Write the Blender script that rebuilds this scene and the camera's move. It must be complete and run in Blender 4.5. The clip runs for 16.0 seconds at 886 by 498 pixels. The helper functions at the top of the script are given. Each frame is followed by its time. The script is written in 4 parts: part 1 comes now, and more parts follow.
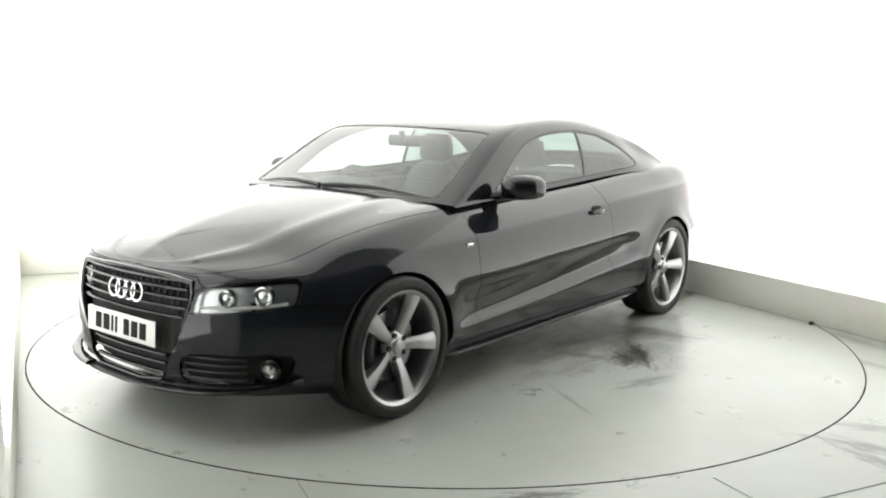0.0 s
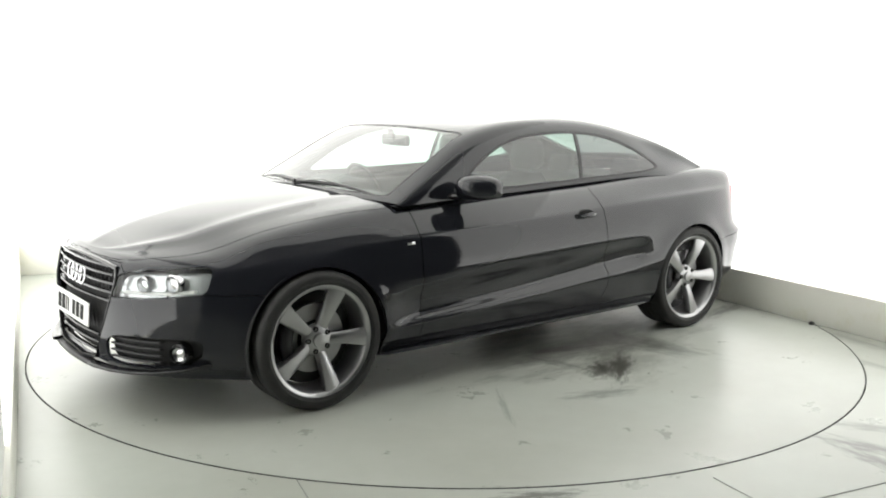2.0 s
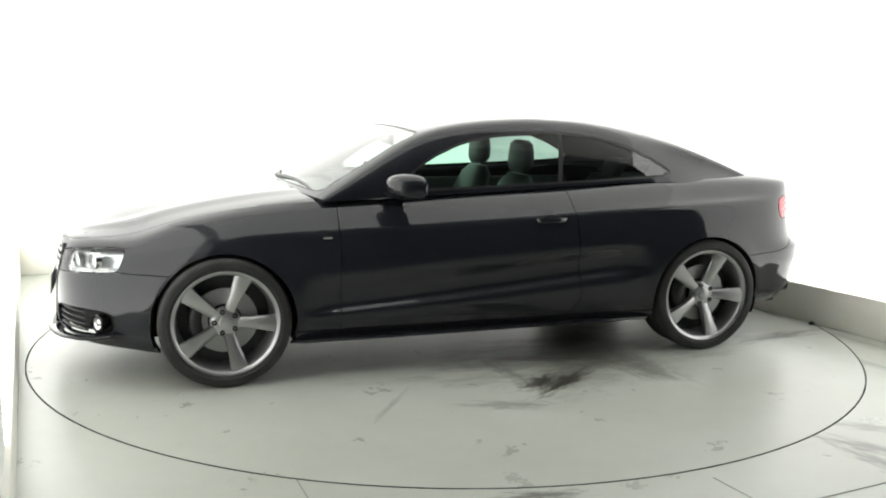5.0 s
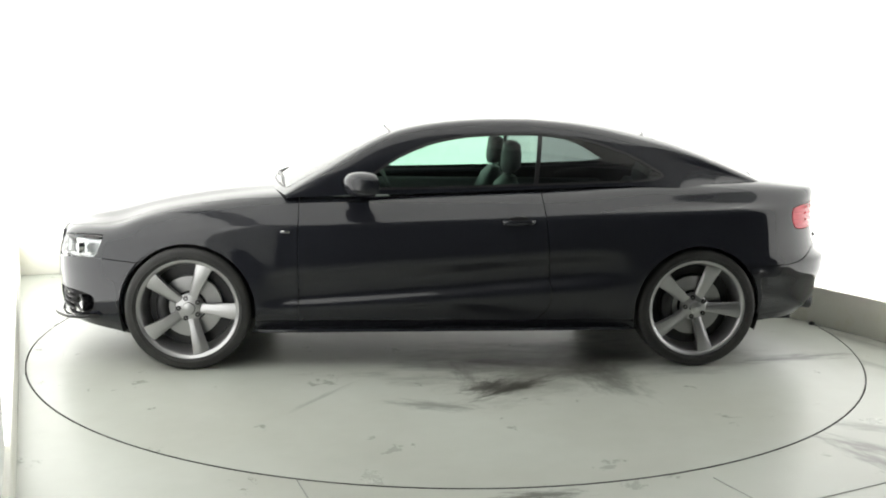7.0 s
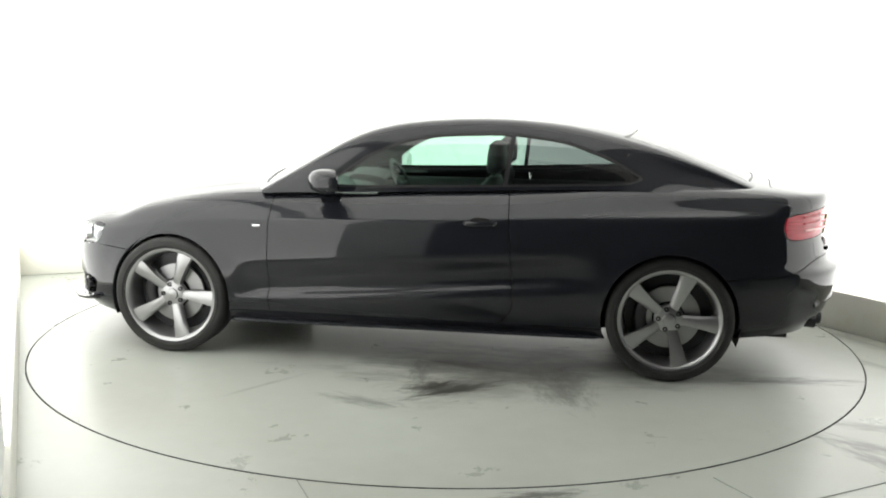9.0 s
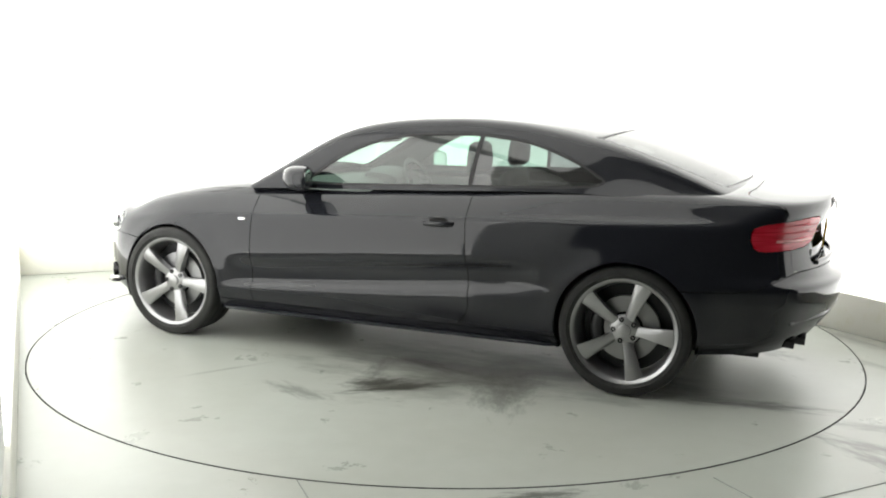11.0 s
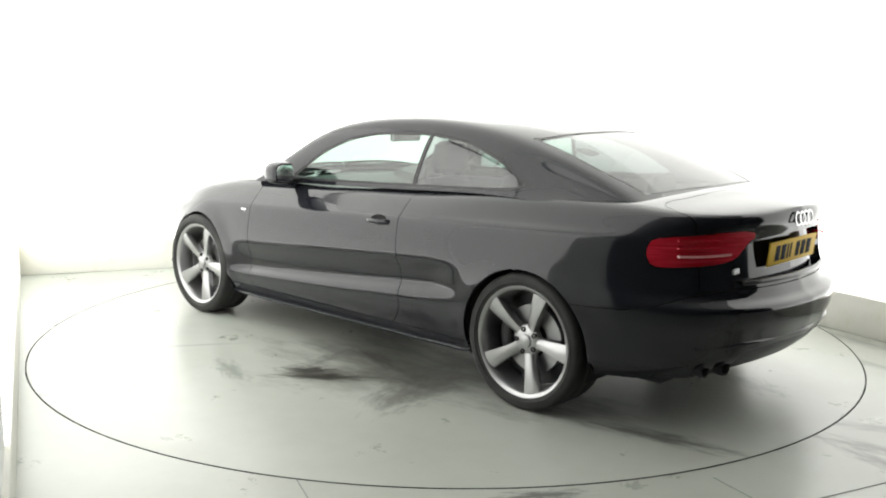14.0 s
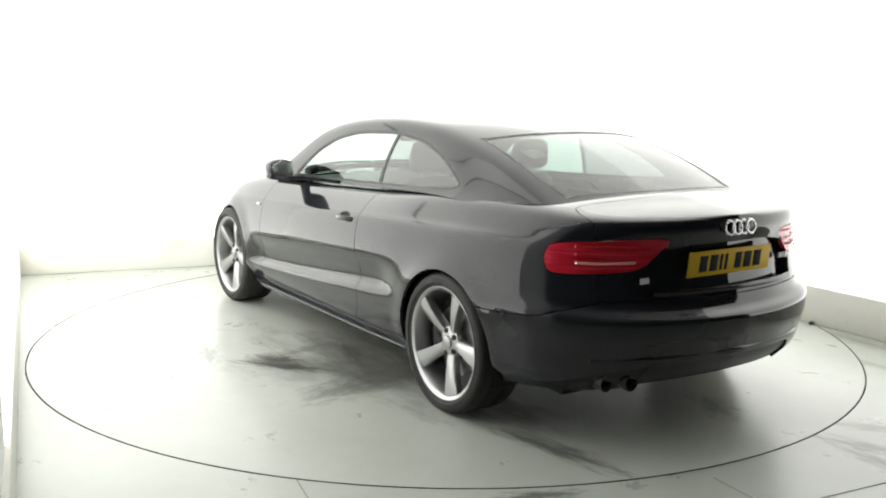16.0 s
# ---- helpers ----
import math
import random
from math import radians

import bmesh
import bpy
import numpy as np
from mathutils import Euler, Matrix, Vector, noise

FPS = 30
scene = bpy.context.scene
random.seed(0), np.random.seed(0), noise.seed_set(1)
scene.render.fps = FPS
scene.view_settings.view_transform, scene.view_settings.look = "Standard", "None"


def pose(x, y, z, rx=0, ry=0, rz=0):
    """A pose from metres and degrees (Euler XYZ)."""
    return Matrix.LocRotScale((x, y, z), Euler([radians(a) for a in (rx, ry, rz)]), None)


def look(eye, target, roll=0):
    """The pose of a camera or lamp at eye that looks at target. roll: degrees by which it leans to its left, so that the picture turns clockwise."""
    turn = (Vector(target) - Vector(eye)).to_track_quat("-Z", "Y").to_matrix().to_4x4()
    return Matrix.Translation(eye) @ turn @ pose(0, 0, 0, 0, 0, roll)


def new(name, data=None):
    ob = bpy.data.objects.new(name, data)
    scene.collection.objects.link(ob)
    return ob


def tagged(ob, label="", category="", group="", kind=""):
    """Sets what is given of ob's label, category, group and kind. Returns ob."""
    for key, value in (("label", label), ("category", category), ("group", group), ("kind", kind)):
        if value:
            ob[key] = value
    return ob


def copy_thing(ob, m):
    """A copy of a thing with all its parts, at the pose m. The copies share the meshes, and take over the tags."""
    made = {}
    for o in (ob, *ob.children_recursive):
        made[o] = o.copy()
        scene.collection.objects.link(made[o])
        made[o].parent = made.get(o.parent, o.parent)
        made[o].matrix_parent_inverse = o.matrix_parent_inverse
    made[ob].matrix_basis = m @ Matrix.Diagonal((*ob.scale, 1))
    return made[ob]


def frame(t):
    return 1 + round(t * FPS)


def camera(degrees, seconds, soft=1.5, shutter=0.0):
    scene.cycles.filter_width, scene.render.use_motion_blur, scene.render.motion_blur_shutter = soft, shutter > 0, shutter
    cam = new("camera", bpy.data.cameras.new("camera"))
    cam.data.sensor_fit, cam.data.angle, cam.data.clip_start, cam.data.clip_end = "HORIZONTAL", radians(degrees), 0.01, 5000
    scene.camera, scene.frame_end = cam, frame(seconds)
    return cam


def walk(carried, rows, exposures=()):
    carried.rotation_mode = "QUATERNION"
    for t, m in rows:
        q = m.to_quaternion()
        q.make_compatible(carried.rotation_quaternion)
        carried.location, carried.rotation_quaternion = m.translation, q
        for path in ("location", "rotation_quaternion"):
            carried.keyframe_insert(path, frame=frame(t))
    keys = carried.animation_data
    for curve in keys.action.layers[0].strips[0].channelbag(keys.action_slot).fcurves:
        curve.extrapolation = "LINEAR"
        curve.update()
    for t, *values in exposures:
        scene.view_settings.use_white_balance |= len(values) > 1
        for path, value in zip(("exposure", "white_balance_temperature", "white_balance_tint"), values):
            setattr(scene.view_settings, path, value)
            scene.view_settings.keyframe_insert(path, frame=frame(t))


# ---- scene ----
from mathutils import geometry

EYE = (0.0, -5.757, 1.474)
AIM = (-0.00419, 0.98619, -0.16556)
cam = camera(51.15, 16.0, soft=2.0)
CAM_POSE = look(EYE, [a + b for a, b in zip(EYE, AIM)], 0.85)
walk(cam, [(0.0, CAM_POSE), (16.0, CAM_POSE)])

# ---- light ----
world = bpy.data.worlds.new("world")
scene.world = world
world.use_nodes = True
world.node_tree.nodes["Background"].inputs[0].default_value = (0.75, 0.85, 1.0, 1)
world.node_tree.nodes["Background"].inputs[1].default_value = 0.05
scene.view_settings.exposure = 0.1

# made-up light: wall sheets and overhead panels glow without a known lamp
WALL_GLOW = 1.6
ROOF_GLOW = 1.2


# ---- materials ----
def mat(name, color, rough=0.5, metal=0.0, coat=0.0, coat_rough=0.03, emit=0.0, spec=0.5, trans=0.0):
    m = bpy.data.materials.new(name)
    m.use_nodes = True
    b = m.node_tree.nodes["Principled BSDF"]
    b.inputs["Base Color"].default_value = (*color, 1)
    b.inputs["Roughness"].default_value = rough
    b.inputs["Metallic"].default_value = metal
    b.inputs["Coat Weight"].default_value = coat
    b.inputs["Coat Roughness"].default_value = coat_rough
    b.inputs["Specular IOR Level"].default_value = spec
    b.inputs["Transmission Weight"].default_value = trans
    if emit:
        b.inputs["Emission Color"].default_value = (*color, 1)
        b.inputs["Emission Strength"].default_value = emit
    return m


def nodes_of(m):
    return m.node_tree.nodes, m.node_tree.links, m.node_tree.nodes["Principled BSDF"]


def noise_node(m, scale, detail=4.0, rough=0.55, stretch=(1, 1, 1), space="Object"):
    n, l, _ = nodes_of(m)
    co = n.new("ShaderNodeTexCoord")
    mp = n.new("ShaderNodeMapping")
    mp.inputs["Scale"].default_value = stretch
    t = n.new("ShaderNodeTexNoise")
    t.inputs["Scale"].default_value, t.inputs["Detail"].default_value, t.inputs["Roughness"].default_value = scale, detail, rough
    l.new(co.outputs[space], mp.inputs[0])
    l.new(mp.outputs[0], t.inputs["Vector"])
    return t.outputs["Fac"]


def ramp(m, fac, stops):
    n, l, _ = nodes_of(m)
    r = n.new("ShaderNodeValToRGB")
    while len(r.color_ramp.elements) < len(stops):
        r.color_ramp.elements.new(0.5)
    for e, (p, c) in zip(r.color_ramp.elements, stops):
        e.position, e.color = p, (*c, 1) if len(c) == 3 else c
    l.new(fac, r.inputs[0])
    return r.outputs[0]


def mix(m, fac, a, b, kind="MIX"):
    n, l, _ = nodes_of(m)
    x = n.new("ShaderNodeMix")
    x.data_type, x.blend_type = "RGBA", kind
    for k, v in ((0, fac), (6, a), (7, b)):
        if hasattr(v, "links"):
            l.new(v, x.inputs[k])
        else:
            x.inputs[k].default_value = v if k == 0 else (*v, 1)
    return x.outputs[2]


def maths(m, op, a, b=0.0):
    n, l, _ = nodes_of(m)
    x = n.new("ShaderNodeMath")
    x.operation = op
    for k, v in ((0, a), (1, b)):
        if hasattr(v, "links"):
            l.new(v, x.inputs[k])
        else:
            x.inputs[k].default_value = v
    return x.outputs[0]


def bump(m, fac, strength, distance=0.002):
    n, l, b = nodes_of(m)
    x = n.new("ShaderNodeBump")
    x.inputs["Strength"].default_value, x.inputs["Distance"].default_value = strength, distance
    l.new(fac, x.inputs["Height"])
    l.new(x.outputs[0], b.inputs["Normal"])


def set_in(m, socket, out):
    n, l, b = nodes_of(m)
    l.new(out, b.inputs[socket])


def concrete(name, tone, stain_shade=()):
    """Worn painted concrete; stain and painted-shade marks: (x, y, half length, half width, angle, strength) in the
    thing's own space.
    """
    m = mat(name, tone, 0.32)
    c = ramp(m, noise_node(m, 0.9, 5), [(0.3, [v * k for v, k in zip(tone, (0.84, 0.81, 0.78))]), (0.7, [v * 1.06 for v in tone])])
    c = mix(m, 0.25, c, ramp(m, noise_node(m, 9, 6, 0.6), [(0.25, [v * 0.8 for v in tone]), (0.75, tone)]))
    n, l, _ = nodes_of(m)
    grime = noise_node(m, 3.2, 8, 0.7)
    for x, y, a, b, turn, strength in stain_shade:
        co = n.new("ShaderNodeTexCoord")
        mp = n.new("ShaderNodeMapping")
        mp.vector_type = "TEXTURE"
        mp.inputs["Location"].default_value = (x, y, 0)
        mp.inputs["Rotation"].default_value = (0, 0, radians(turn))
        mp.inputs["Scale"].default_value = (a, b, 1)
        l.new(co.outputs["Object"], mp.inputs[0])
        ln = n.new("ShaderNodeVectorMath")
        ln.operation = "LENGTH"
        l.new(mp.outputs[0], ln.inputs[0])
        tx = n.new("ShaderNodeTexNoise")
        tx.inputs["Scale"].default_value, tx.inputs["Detail"].default_value, tx.inputs["Roughness"].default_value = 1.7, 8, 0.68
        l.new(mp.outputs[0], tx.inputs["Vector"])
        d = maths(m, "ADD", ln.outputs["Value"], maths(m, "MULTIPLY", maths(m, "SUBTRACT", tx.outputs["Fac"], 0.5), 3.4))
        f = ramp(m, d, [(0.3, (strength,) * 3), (1.0, (0, 0, 0))])
        c = mix(m, f, c, (0.032, 0.030, 0.024))
    set_in(m, "Base Color", c)
    set_in(m, "Roughness", ramp(m, grime, [(0.2, (0.24,) * 3), (0.8, (0.36,) * 3)]))
    bump(m, noise_node(m, 60, 6, 0.7), 0.15)
    return m


def plaster(name, tone):
    m = mat(name, tone, 0.7)
    set_in(m, "Base Color", ramp(m, noise_node(m, 0.6, 4), [(0.3, [v * 0.96 for v in tone]), (0.7, tone)]))
    bump(m, noise_node(m, 45, 5), 0.2)
    return m


M_WALL = plaster("white_wall_paint", (0.84, 0.85, 0.83))
M_KERB = plaster("cream_kerb_paint", (0.84, 0.83, 0.77))
set_in(M_KERB, "Base Color", mix(M_KERB, ramp(M_KERB, noise_node(M_KERB, 2.3, 6, 0.65), [(0.52, (0, 0, 0)), (0.72, (0.6,) * 3)]), (0.84, 0.83, 0.77), (0.70, 0.67, 0.50)))
M_DARK = plaster("unseen_dark_wall", (0.16, 0.165, 0.18))
M_FLOOR = concrete("painted_concrete", (0.425, 0.452, 0.41), [(2.25, 0.75, 0.9, 0.05, -60, 0.5), (2.5, -0.1, 0.5, 0.08, -62, 0.4), (1.86, -1.98, 0.32, 0.07, -38, 0.7), (1.80, -2.12, 0.28, 0.06, -62, 0.65), (1.98, -1.72, 0.34, 0.06, -20, 0.5), (0.37, -2.50, 0.20, 0.05, 8, 0.8), (2.42, -0.7, 0.35, 0.05, -58, 0.35)])
# the broad (-0.5, 0.75) mark is a stain plus painted shade under the car
M_DISC = concrete("turntable_paint", (0.43, 0.455, 0.415), [
    (-0.25, 1.24, 0.20, 0.06, 30, 1.0), (-0.12, 1.2, 0.14, 0.05, 50, 1.0), (-0.8, 1.02, 0.3, 0.12, 95, 0.5),
    (-0.22, 1.24, 0.36, 0.06, 37, 0.95), (-0.08, 1.22, 0.20, 0.09, 20, 0.8), (0.0, 1.0, 0.24, 0.06, 100, 0.5), (-0.72, 1.15, 0.36, 0.13, 110, 0.55), (-0.45, 0.98, 0.45, 0.16, 25, 0.45),
    (-1.93, 0.78, 0.42, 0.075, 8, 0.75), (-1.95, -0.25, 0.22, 0.10, -30, 0.5), (-0.2, 0.80, 0.32, 0.06, -18, 0.7), (0.2, 1.5, 0.26, 0.07, 160, 0.5), (-0.5, 0.75, 1.2, 0.38, 3, 0.62), (-0.35, 1.15, 0.5, 0.3, 20, 0.35), (0.75, 1.35, 0.3, 0.02, 55, 0.4)])
M_CEIL = plaster("grey_ceiling_paint", (0.45, 0.45, 0.45))
M_GAP = mat("black_rubber_gap", (0.012, 0.012, 0.012), 0.8)
M_JOINT = mat("grey_joint", (0.24, 0.25, 0.23), 0.7)
M_WALL_GLOW = mat("added_wall_glow", (0.8, 0.8, 0.78), 0.6, emit=WALL_GLOW)
M_WALL_GLOW.node_tree.nodes["Principled BSDF"].inputs["Emission Color"].default_value = (1, 1, 0.97, 1)
co = M_WALL_GLOW.node_tree.nodes.new("ShaderNodeTexCoord")
ax = M_WALL_GLOW.node_tree.nodes.new("ShaderNodeSeparateXYZ")
M_WALL_GLOW.node_tree.links.new(co.outputs["Object"], ax.inputs[0])
# glow set brightest at the foot to shape the car's reflections; no tubes there
near = maths(M_WALL_GLOW, "POWER", 2.718, maths(M_WALL_GLOW, "MULTIPLY", maths(M_WALL_GLOW, "SUBTRACT", ax.outputs[2], 0.25), -2.8))
set_in(M_WALL_GLOW, "Emission Strength", maths(M_WALL_GLOW, "ADD", maths(M_WALL_GLOW, "MULTIPLY", near, 1.0), WALL_GLOW))
# glow of the added overhead panels, not of a known lamp
M_FILL = mat("added_fill_glow", (0.8, 0.8, 0.78), 0.6, emit=ROOF_GLOW)
M_ALU = mat("white_metal_frame", (0.8, 0.8, 0.8), 0.4)


# ---- mesh helpers ----
def part(name, bm, material, parent=None, label="", smooth=True):
    me = bpy.data.meshes.new(name)
    bm.normal_update()
    bm.to_mesh(me)
    bm.free()
    if smooth:
        me.shade_smooth()
        me.set_sharp_from_angle(angle=radians(38))
    me.materials.append(material)
    ob = new(name, me)
    ob.parent = parent
    if label:
        tagged(ob, label)
    return ob


def box(bm, lo, hi, bevel=0.0):
    g = bmesh.ops.create_cube(bm, size=1, matrix=Matrix.Translation([(a + b) / 2 for a, b in zip(lo, hi)]) @ Matrix.Diagonal([b - a for a, b in zip(lo, hi)] + [1]))
    if bevel:
        es = list({e for v in g["verts"] for e in v.link_edges})
        bmesh.ops.bevel(bm, geom=es, offset=bevel, segments=2, affect="EDGES", profile=0.5)
    return bm


def slab(bm, a, b, thick, z0, z1, bevel=0.0):
    """An upright slab along the plan line a to b, its face on that line and its body to the left of it."""
    a, b = Vector(a), Vector(b)
    d = (b - a).normalized()
    n = Vector((-d.y, d.x)) * thick
    pts = [a, b, b + n, a + n]
    lo = [bm.verts.new((p.x, p.y, z0)) for p in pts]
    hi = [bm.verts.new((p.x, p.y, z1)) for p in pts]
    fs = [bm.faces.new(lo[::-1]), bm.faces.new(hi)]
    for i in range(4):
        fs.append(bm.faces.new((lo[i], lo[(i + 1) % 4], hi[(i + 1) % 4], hi[i])))
    if bevel:
        bmesh.ops.bevel(bm, geom=list({e for f in fs for e in f.edges}), offset=bevel, segments=3, affect="EDGES", profile=0.5)
    return bm


def disc_ring(bm, r0, r1, z0, z1, n=160):
    rows = []
    for r, z in ((r0, z0), (r0, z1), (r1, z1), (r1, z0)):
        rows.append([bm.verts.new((r * math.cos(2 * math.pi * i / n), r * math.sin(2 * math.pi * i / n), z)) for i in range(n)])
    for k in range(4):
        p, q = rows[k], rows[(k + 1) % 4]
        for i in range(n):
            bm.faces.new((p[i], p[(i + 1) % n], q[(i + 1) % n], q[i]))
    return bm


def disc(bm, r, z0, z1, n=160):
    lo = [bm.verts.new((r * math.cos(2 * math.pi * i / n), r * math.sin(2 * math.pi * i / n), z0)) for i in range(n)]
    hi = [bm.verts.new((v.co.x, v.co.y, z1)) for v in lo]
    bm.faces.new(lo[::-1])
    bm.faces.new(hi)
    for i in range(n):
        bm.faces.new((lo[i], lo[(i + 1) % n], hi[(i + 1) % n], hi[i]))
    return bm


# ---- the booth ----
TABLE_R = 2.457
CORNER_L = Vector((-3.378, 1.429))
CORNER_B = Vector((0.770, 3.062))
WALL_H, KERB_H, GLOW_H = 3.3, 0.25, 3.295
DIR_R = Vector((0.512, -0.859)).normalized()
DIR_L = Vector((0.4128, -0.9108)).normalized()
END_R = CORNER_B + DIR_R * 6.0
END_L = CORNER_L + DIR_L * 5.5
SIDE_L, SIDE_R = Vector((-7.0, END_L.y - 0.2)), Vector((8.0, END_R.y))
BACK_L, BACK_R = Vector((-7.0, -11.0)), Vector((8.0, -11.0))


def build_booth():
    # floor with a round hole for the turntable
    bm = bmesh.new()
    n = 160
    ring = [bm.verts.new(((TABLE_R + 0.001) * math.cos(2 * math.pi * i / n), (TABLE_R + 0.001) * math.sin(2 * math.pi * i / n), 0)) for i in range(n)]
    outer = [bm.verts.new((16 * math.cos(2 * math.pi * i / n), 16 * math.sin(2 * math.pi * i / n), 0)) for i in range(n)]
    for i in range(n):
        bm.faces.new((ring[i], outer[i], outer[(i + 1) % n], ring[(i + 1) % n]))
    lip = [bm.verts.new((v.co.x, v.co.y, -0.06)) for v in ring]
    for i in range(n):
        bm.faces.new((ring[i], ring[(i + 1) % n], lip[(i + 1) % n], lip[i]))
    floor = part("floor", bm, M_FLOOR)
    tagged(floor, "pale grey-green painted concrete floor with scuffs", "floor", kind="structure")
    pit = part("turntable_pit", disc(bmesh.new(), TABLE_R + 0.05, -0.12, -0.06), M_GAP)
    tagged(pit, "black gap round the turntable in the floor", "floor gap", kind="structure")
    joint = part("floor_joint", bmesh.new(), M_JOINT)
    tagged(joint, "thin dark joints in the painted floor", "floor joint", kind="structure")
    bm = bmesh.new()
    for a, b in (((-0.565, -2.40), (-0.40, -2.79)), ((1.06, -2.31), (1.24, -2.67)), ((1.24, -2.57), (1.90, -2.25))):
        slab(bm, a, b, 0.005, 0.0, 0.002)
    bm.to_mesh(joint.data)
    bm.free()
    # white walls, each with a low kerb along its foot
    for name, a, b in (("wall_back", CORNER_L, CORNER_B), ("wall_right", CORNER_B, END_R), ("wall_left", END_L, CORNER_L)):
        d = (b - a).normalized()
        out = Vector((-d.y, d.x))
        w = part(name, slab(bmesh.new(), a + out * 0.02 - d * 0.02, b + out * 0.02 + d * 0.02, 0.2, 0.0, WALL_H), M_WALL, smooth=False)
        tagged(w, "bright white painted booth wall, plain and seamless", "wall", kind="structure")
        k = part(name.replace("wall", "kerb"), slab(bmesh.new(), a, b, 0.03, 0.0, KERB_H, 0.006), M_KERB)
        tagged(k, "low cream kerb board along the wall foot, scuffed", "kerb", kind="structure")
    # unseen dark walls and ceiling added behind the camera for the car to reflect
    for name, a, b in (("wall_workshop_east", SIDE_R, BACK_R), ("wall_workshop_west", BACK_L, SIDE_L), ("wall_workshop_end", BACK_R, BACK_L), ("wall_workshop_left", SIDE_L, END_L + Vector((-0.05, -0.2))), ("wall_workshop_right", END_R, SIDE_R)):
        w = part(name, slab(bmesh.new(), a, b, 0.2, 0.0, WALL_H), M_DARK, smooth=False)
        tagged(w, "unseen dark wall added behind the camera, facing the booth", "wall", kind="structure")
    top = part("unseen_ceiling", box(bmesh.new(), (-9, -12, WALL_H + 0.06), (10, 6, WALL_H + 0.2)), M_DARK, smooth=False)
    tagged(top, "unseen dark ceiling added outside the booth", "ceiling", kind="structure")
    bm = bmesh.new()
    pts = [(p.x, p.y) for p in (CORNER_L, END_L, END_R, CORNER_B)]
    lo, hi = [bm.verts.new((x, y, WALL_H)) for x, y in pts], [bm.verts.new((x, y, WALL_H + 0.05)) for x, y in pts]
    bm.faces.new(lo[::-1])
    bm.faces.new(hi)
    for i in range(4):
        bm.faces.new((lo[i], lo[(i + 1) % 4], hi[(i + 1) % 4], hi[i]))
    c = part("ceiling", bm, M_CEIL, smooth=False)
    tagged(c, "pale grey ceiling over the booth", "ceiling", kind="structure")


def build_wall_glow():
    """Made-up glowing white sheets above the kerbs light the booth, fading up the walls."""
    for name, a, b, lo, hi in (("glow_sheet_back", CORNER_L, CORNER_B, -0.008, 4.465), ("glow_sheet_right", CORNER_B, END_R, -0.008, 5.95), ("glow_sheet_left", END_L, CORNER_L, 0.95, 5.508)):
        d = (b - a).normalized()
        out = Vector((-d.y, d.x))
        w = part(name, slab(bmesh.new(), a + d * lo + out * 0.012, a + d * hi + out * 0.012, 0.006, KERB_H + 0.004, GLOW_H), M_WALL_GLOW, smooth=False)
        tagged(w, "glowing white sheet added along the booth wall as light", "light wall", kind="structure")


def build_overhead_fill():
    # unseen glowing panels added overhead to brighten the floor and bonnet
    turn = math.degrees(math.atan2(DIR_R.y, DIR_R.x))
    lamp = new("overhead_fill")
    tagged(lamp, "wide white fill panel added under the booth ceiling, unseen", "ceiling light", group="booth softboxes")
    part("diffuser", box(bmesh.new(), (-2.3, -0.748, 0.0), (2.3, 0.748, 0.03)), M_FILL, lamp, "softly glowing white face of the added fill panel", smooth=False)
    bm = bmesh.new()
    for lo, hi in (((-2.3, -0.74, 0.03), (2.3, -0.70, 0.1)), ((-2.3, 0.70, 0.03), (2.3, 0.74, 0.1)), ((-2.3, -0.70, 0.03), (-2.26, 0.70, 0.1)), ((2.26, -0.70, 0.03), (2.3, 0.70, 0.1))):
        box(bm, lo, hi, 0.004)
    part("frame", bm, M_ALU, lamp)
    side = Vector((-DIR_R.y, DIR_R.x))
    for k in (-1, 0, 1):
        p = side * (k * 1.5) - DIR_R * 0.3
        m = pose(p.x, p.y, WALL_H - 0.12, 0, 0, turn)
        if k == -1:
            lamp.matrix_basis = m
        else:
            copy_thing(lamp, m)


def build_debris():
    for x, y, size, turn in ((2.375, 0.50, 0.022, 20), (2.43, 0.24, 0.035, 70)):
        chip = part("debris_chip", loft(bmesh.new(), [oval((0, 0, 0.0), (size, 0, 0), (0, size * 0.6, 0), 9), oval((0.003, 0, size * 0.35), (size * 0.8, 0, 0), (0, size * 0.45, 0), 9), oval((0.0, 0.002, size * 0.5), (size * 0.4, 0, 0), (0, size * 0.2, 0), 9)]), M_GAP)
        chip.matrix_basis = pose(x, y, 0.0, 0, 0, turn)
        tagged(chip, "small dark chip of debris on the floor by the kerb", "debris", group="floor debris")


# ---- turntable ----
def build_turntable():
    t = new("turntable")
    tagged(t, "round pale grey turntable set flush in the floor, stained", "turntable")
    part("platform", disc(bmesh.new(), TABLE_R - 0.004, -0.05, 0.0), M_DISC, t, "pale painted platform, oily stained, with car shade painted in")
    part("rim", disc_ring(bmesh.new(), TABLE_R - 0.007, TABLE_R - 0.003, -0.04, 0.002), M_GAP, t, "dark rubber rim")
    return t

# ---- car materials ----
def car_paint():
    m = mat("black_car_paint", (0.0145, 0.0155, 0.0195), 0.4, coat=1.0, coat_rough=0.04, spec=0.0)
    set_in(m, "Coat Roughness", ramp(m, noise_node(m, 2.5, 5), [(0.3, (0.03,) * 3), (0.75, (0.075,) * 3)]))
    n, l, b = nodes_of(m)
    x = n.new("ShaderNodeBump")
    x.inputs["Strength"].default_value, x.inputs["Distance"].default_value = 0.03, 0.001
    l.new(noise_node(m, 28, 3), x.inputs["Height"])
    l.new(x.outputs[0], b.inputs["Coat Normal"])
    return m


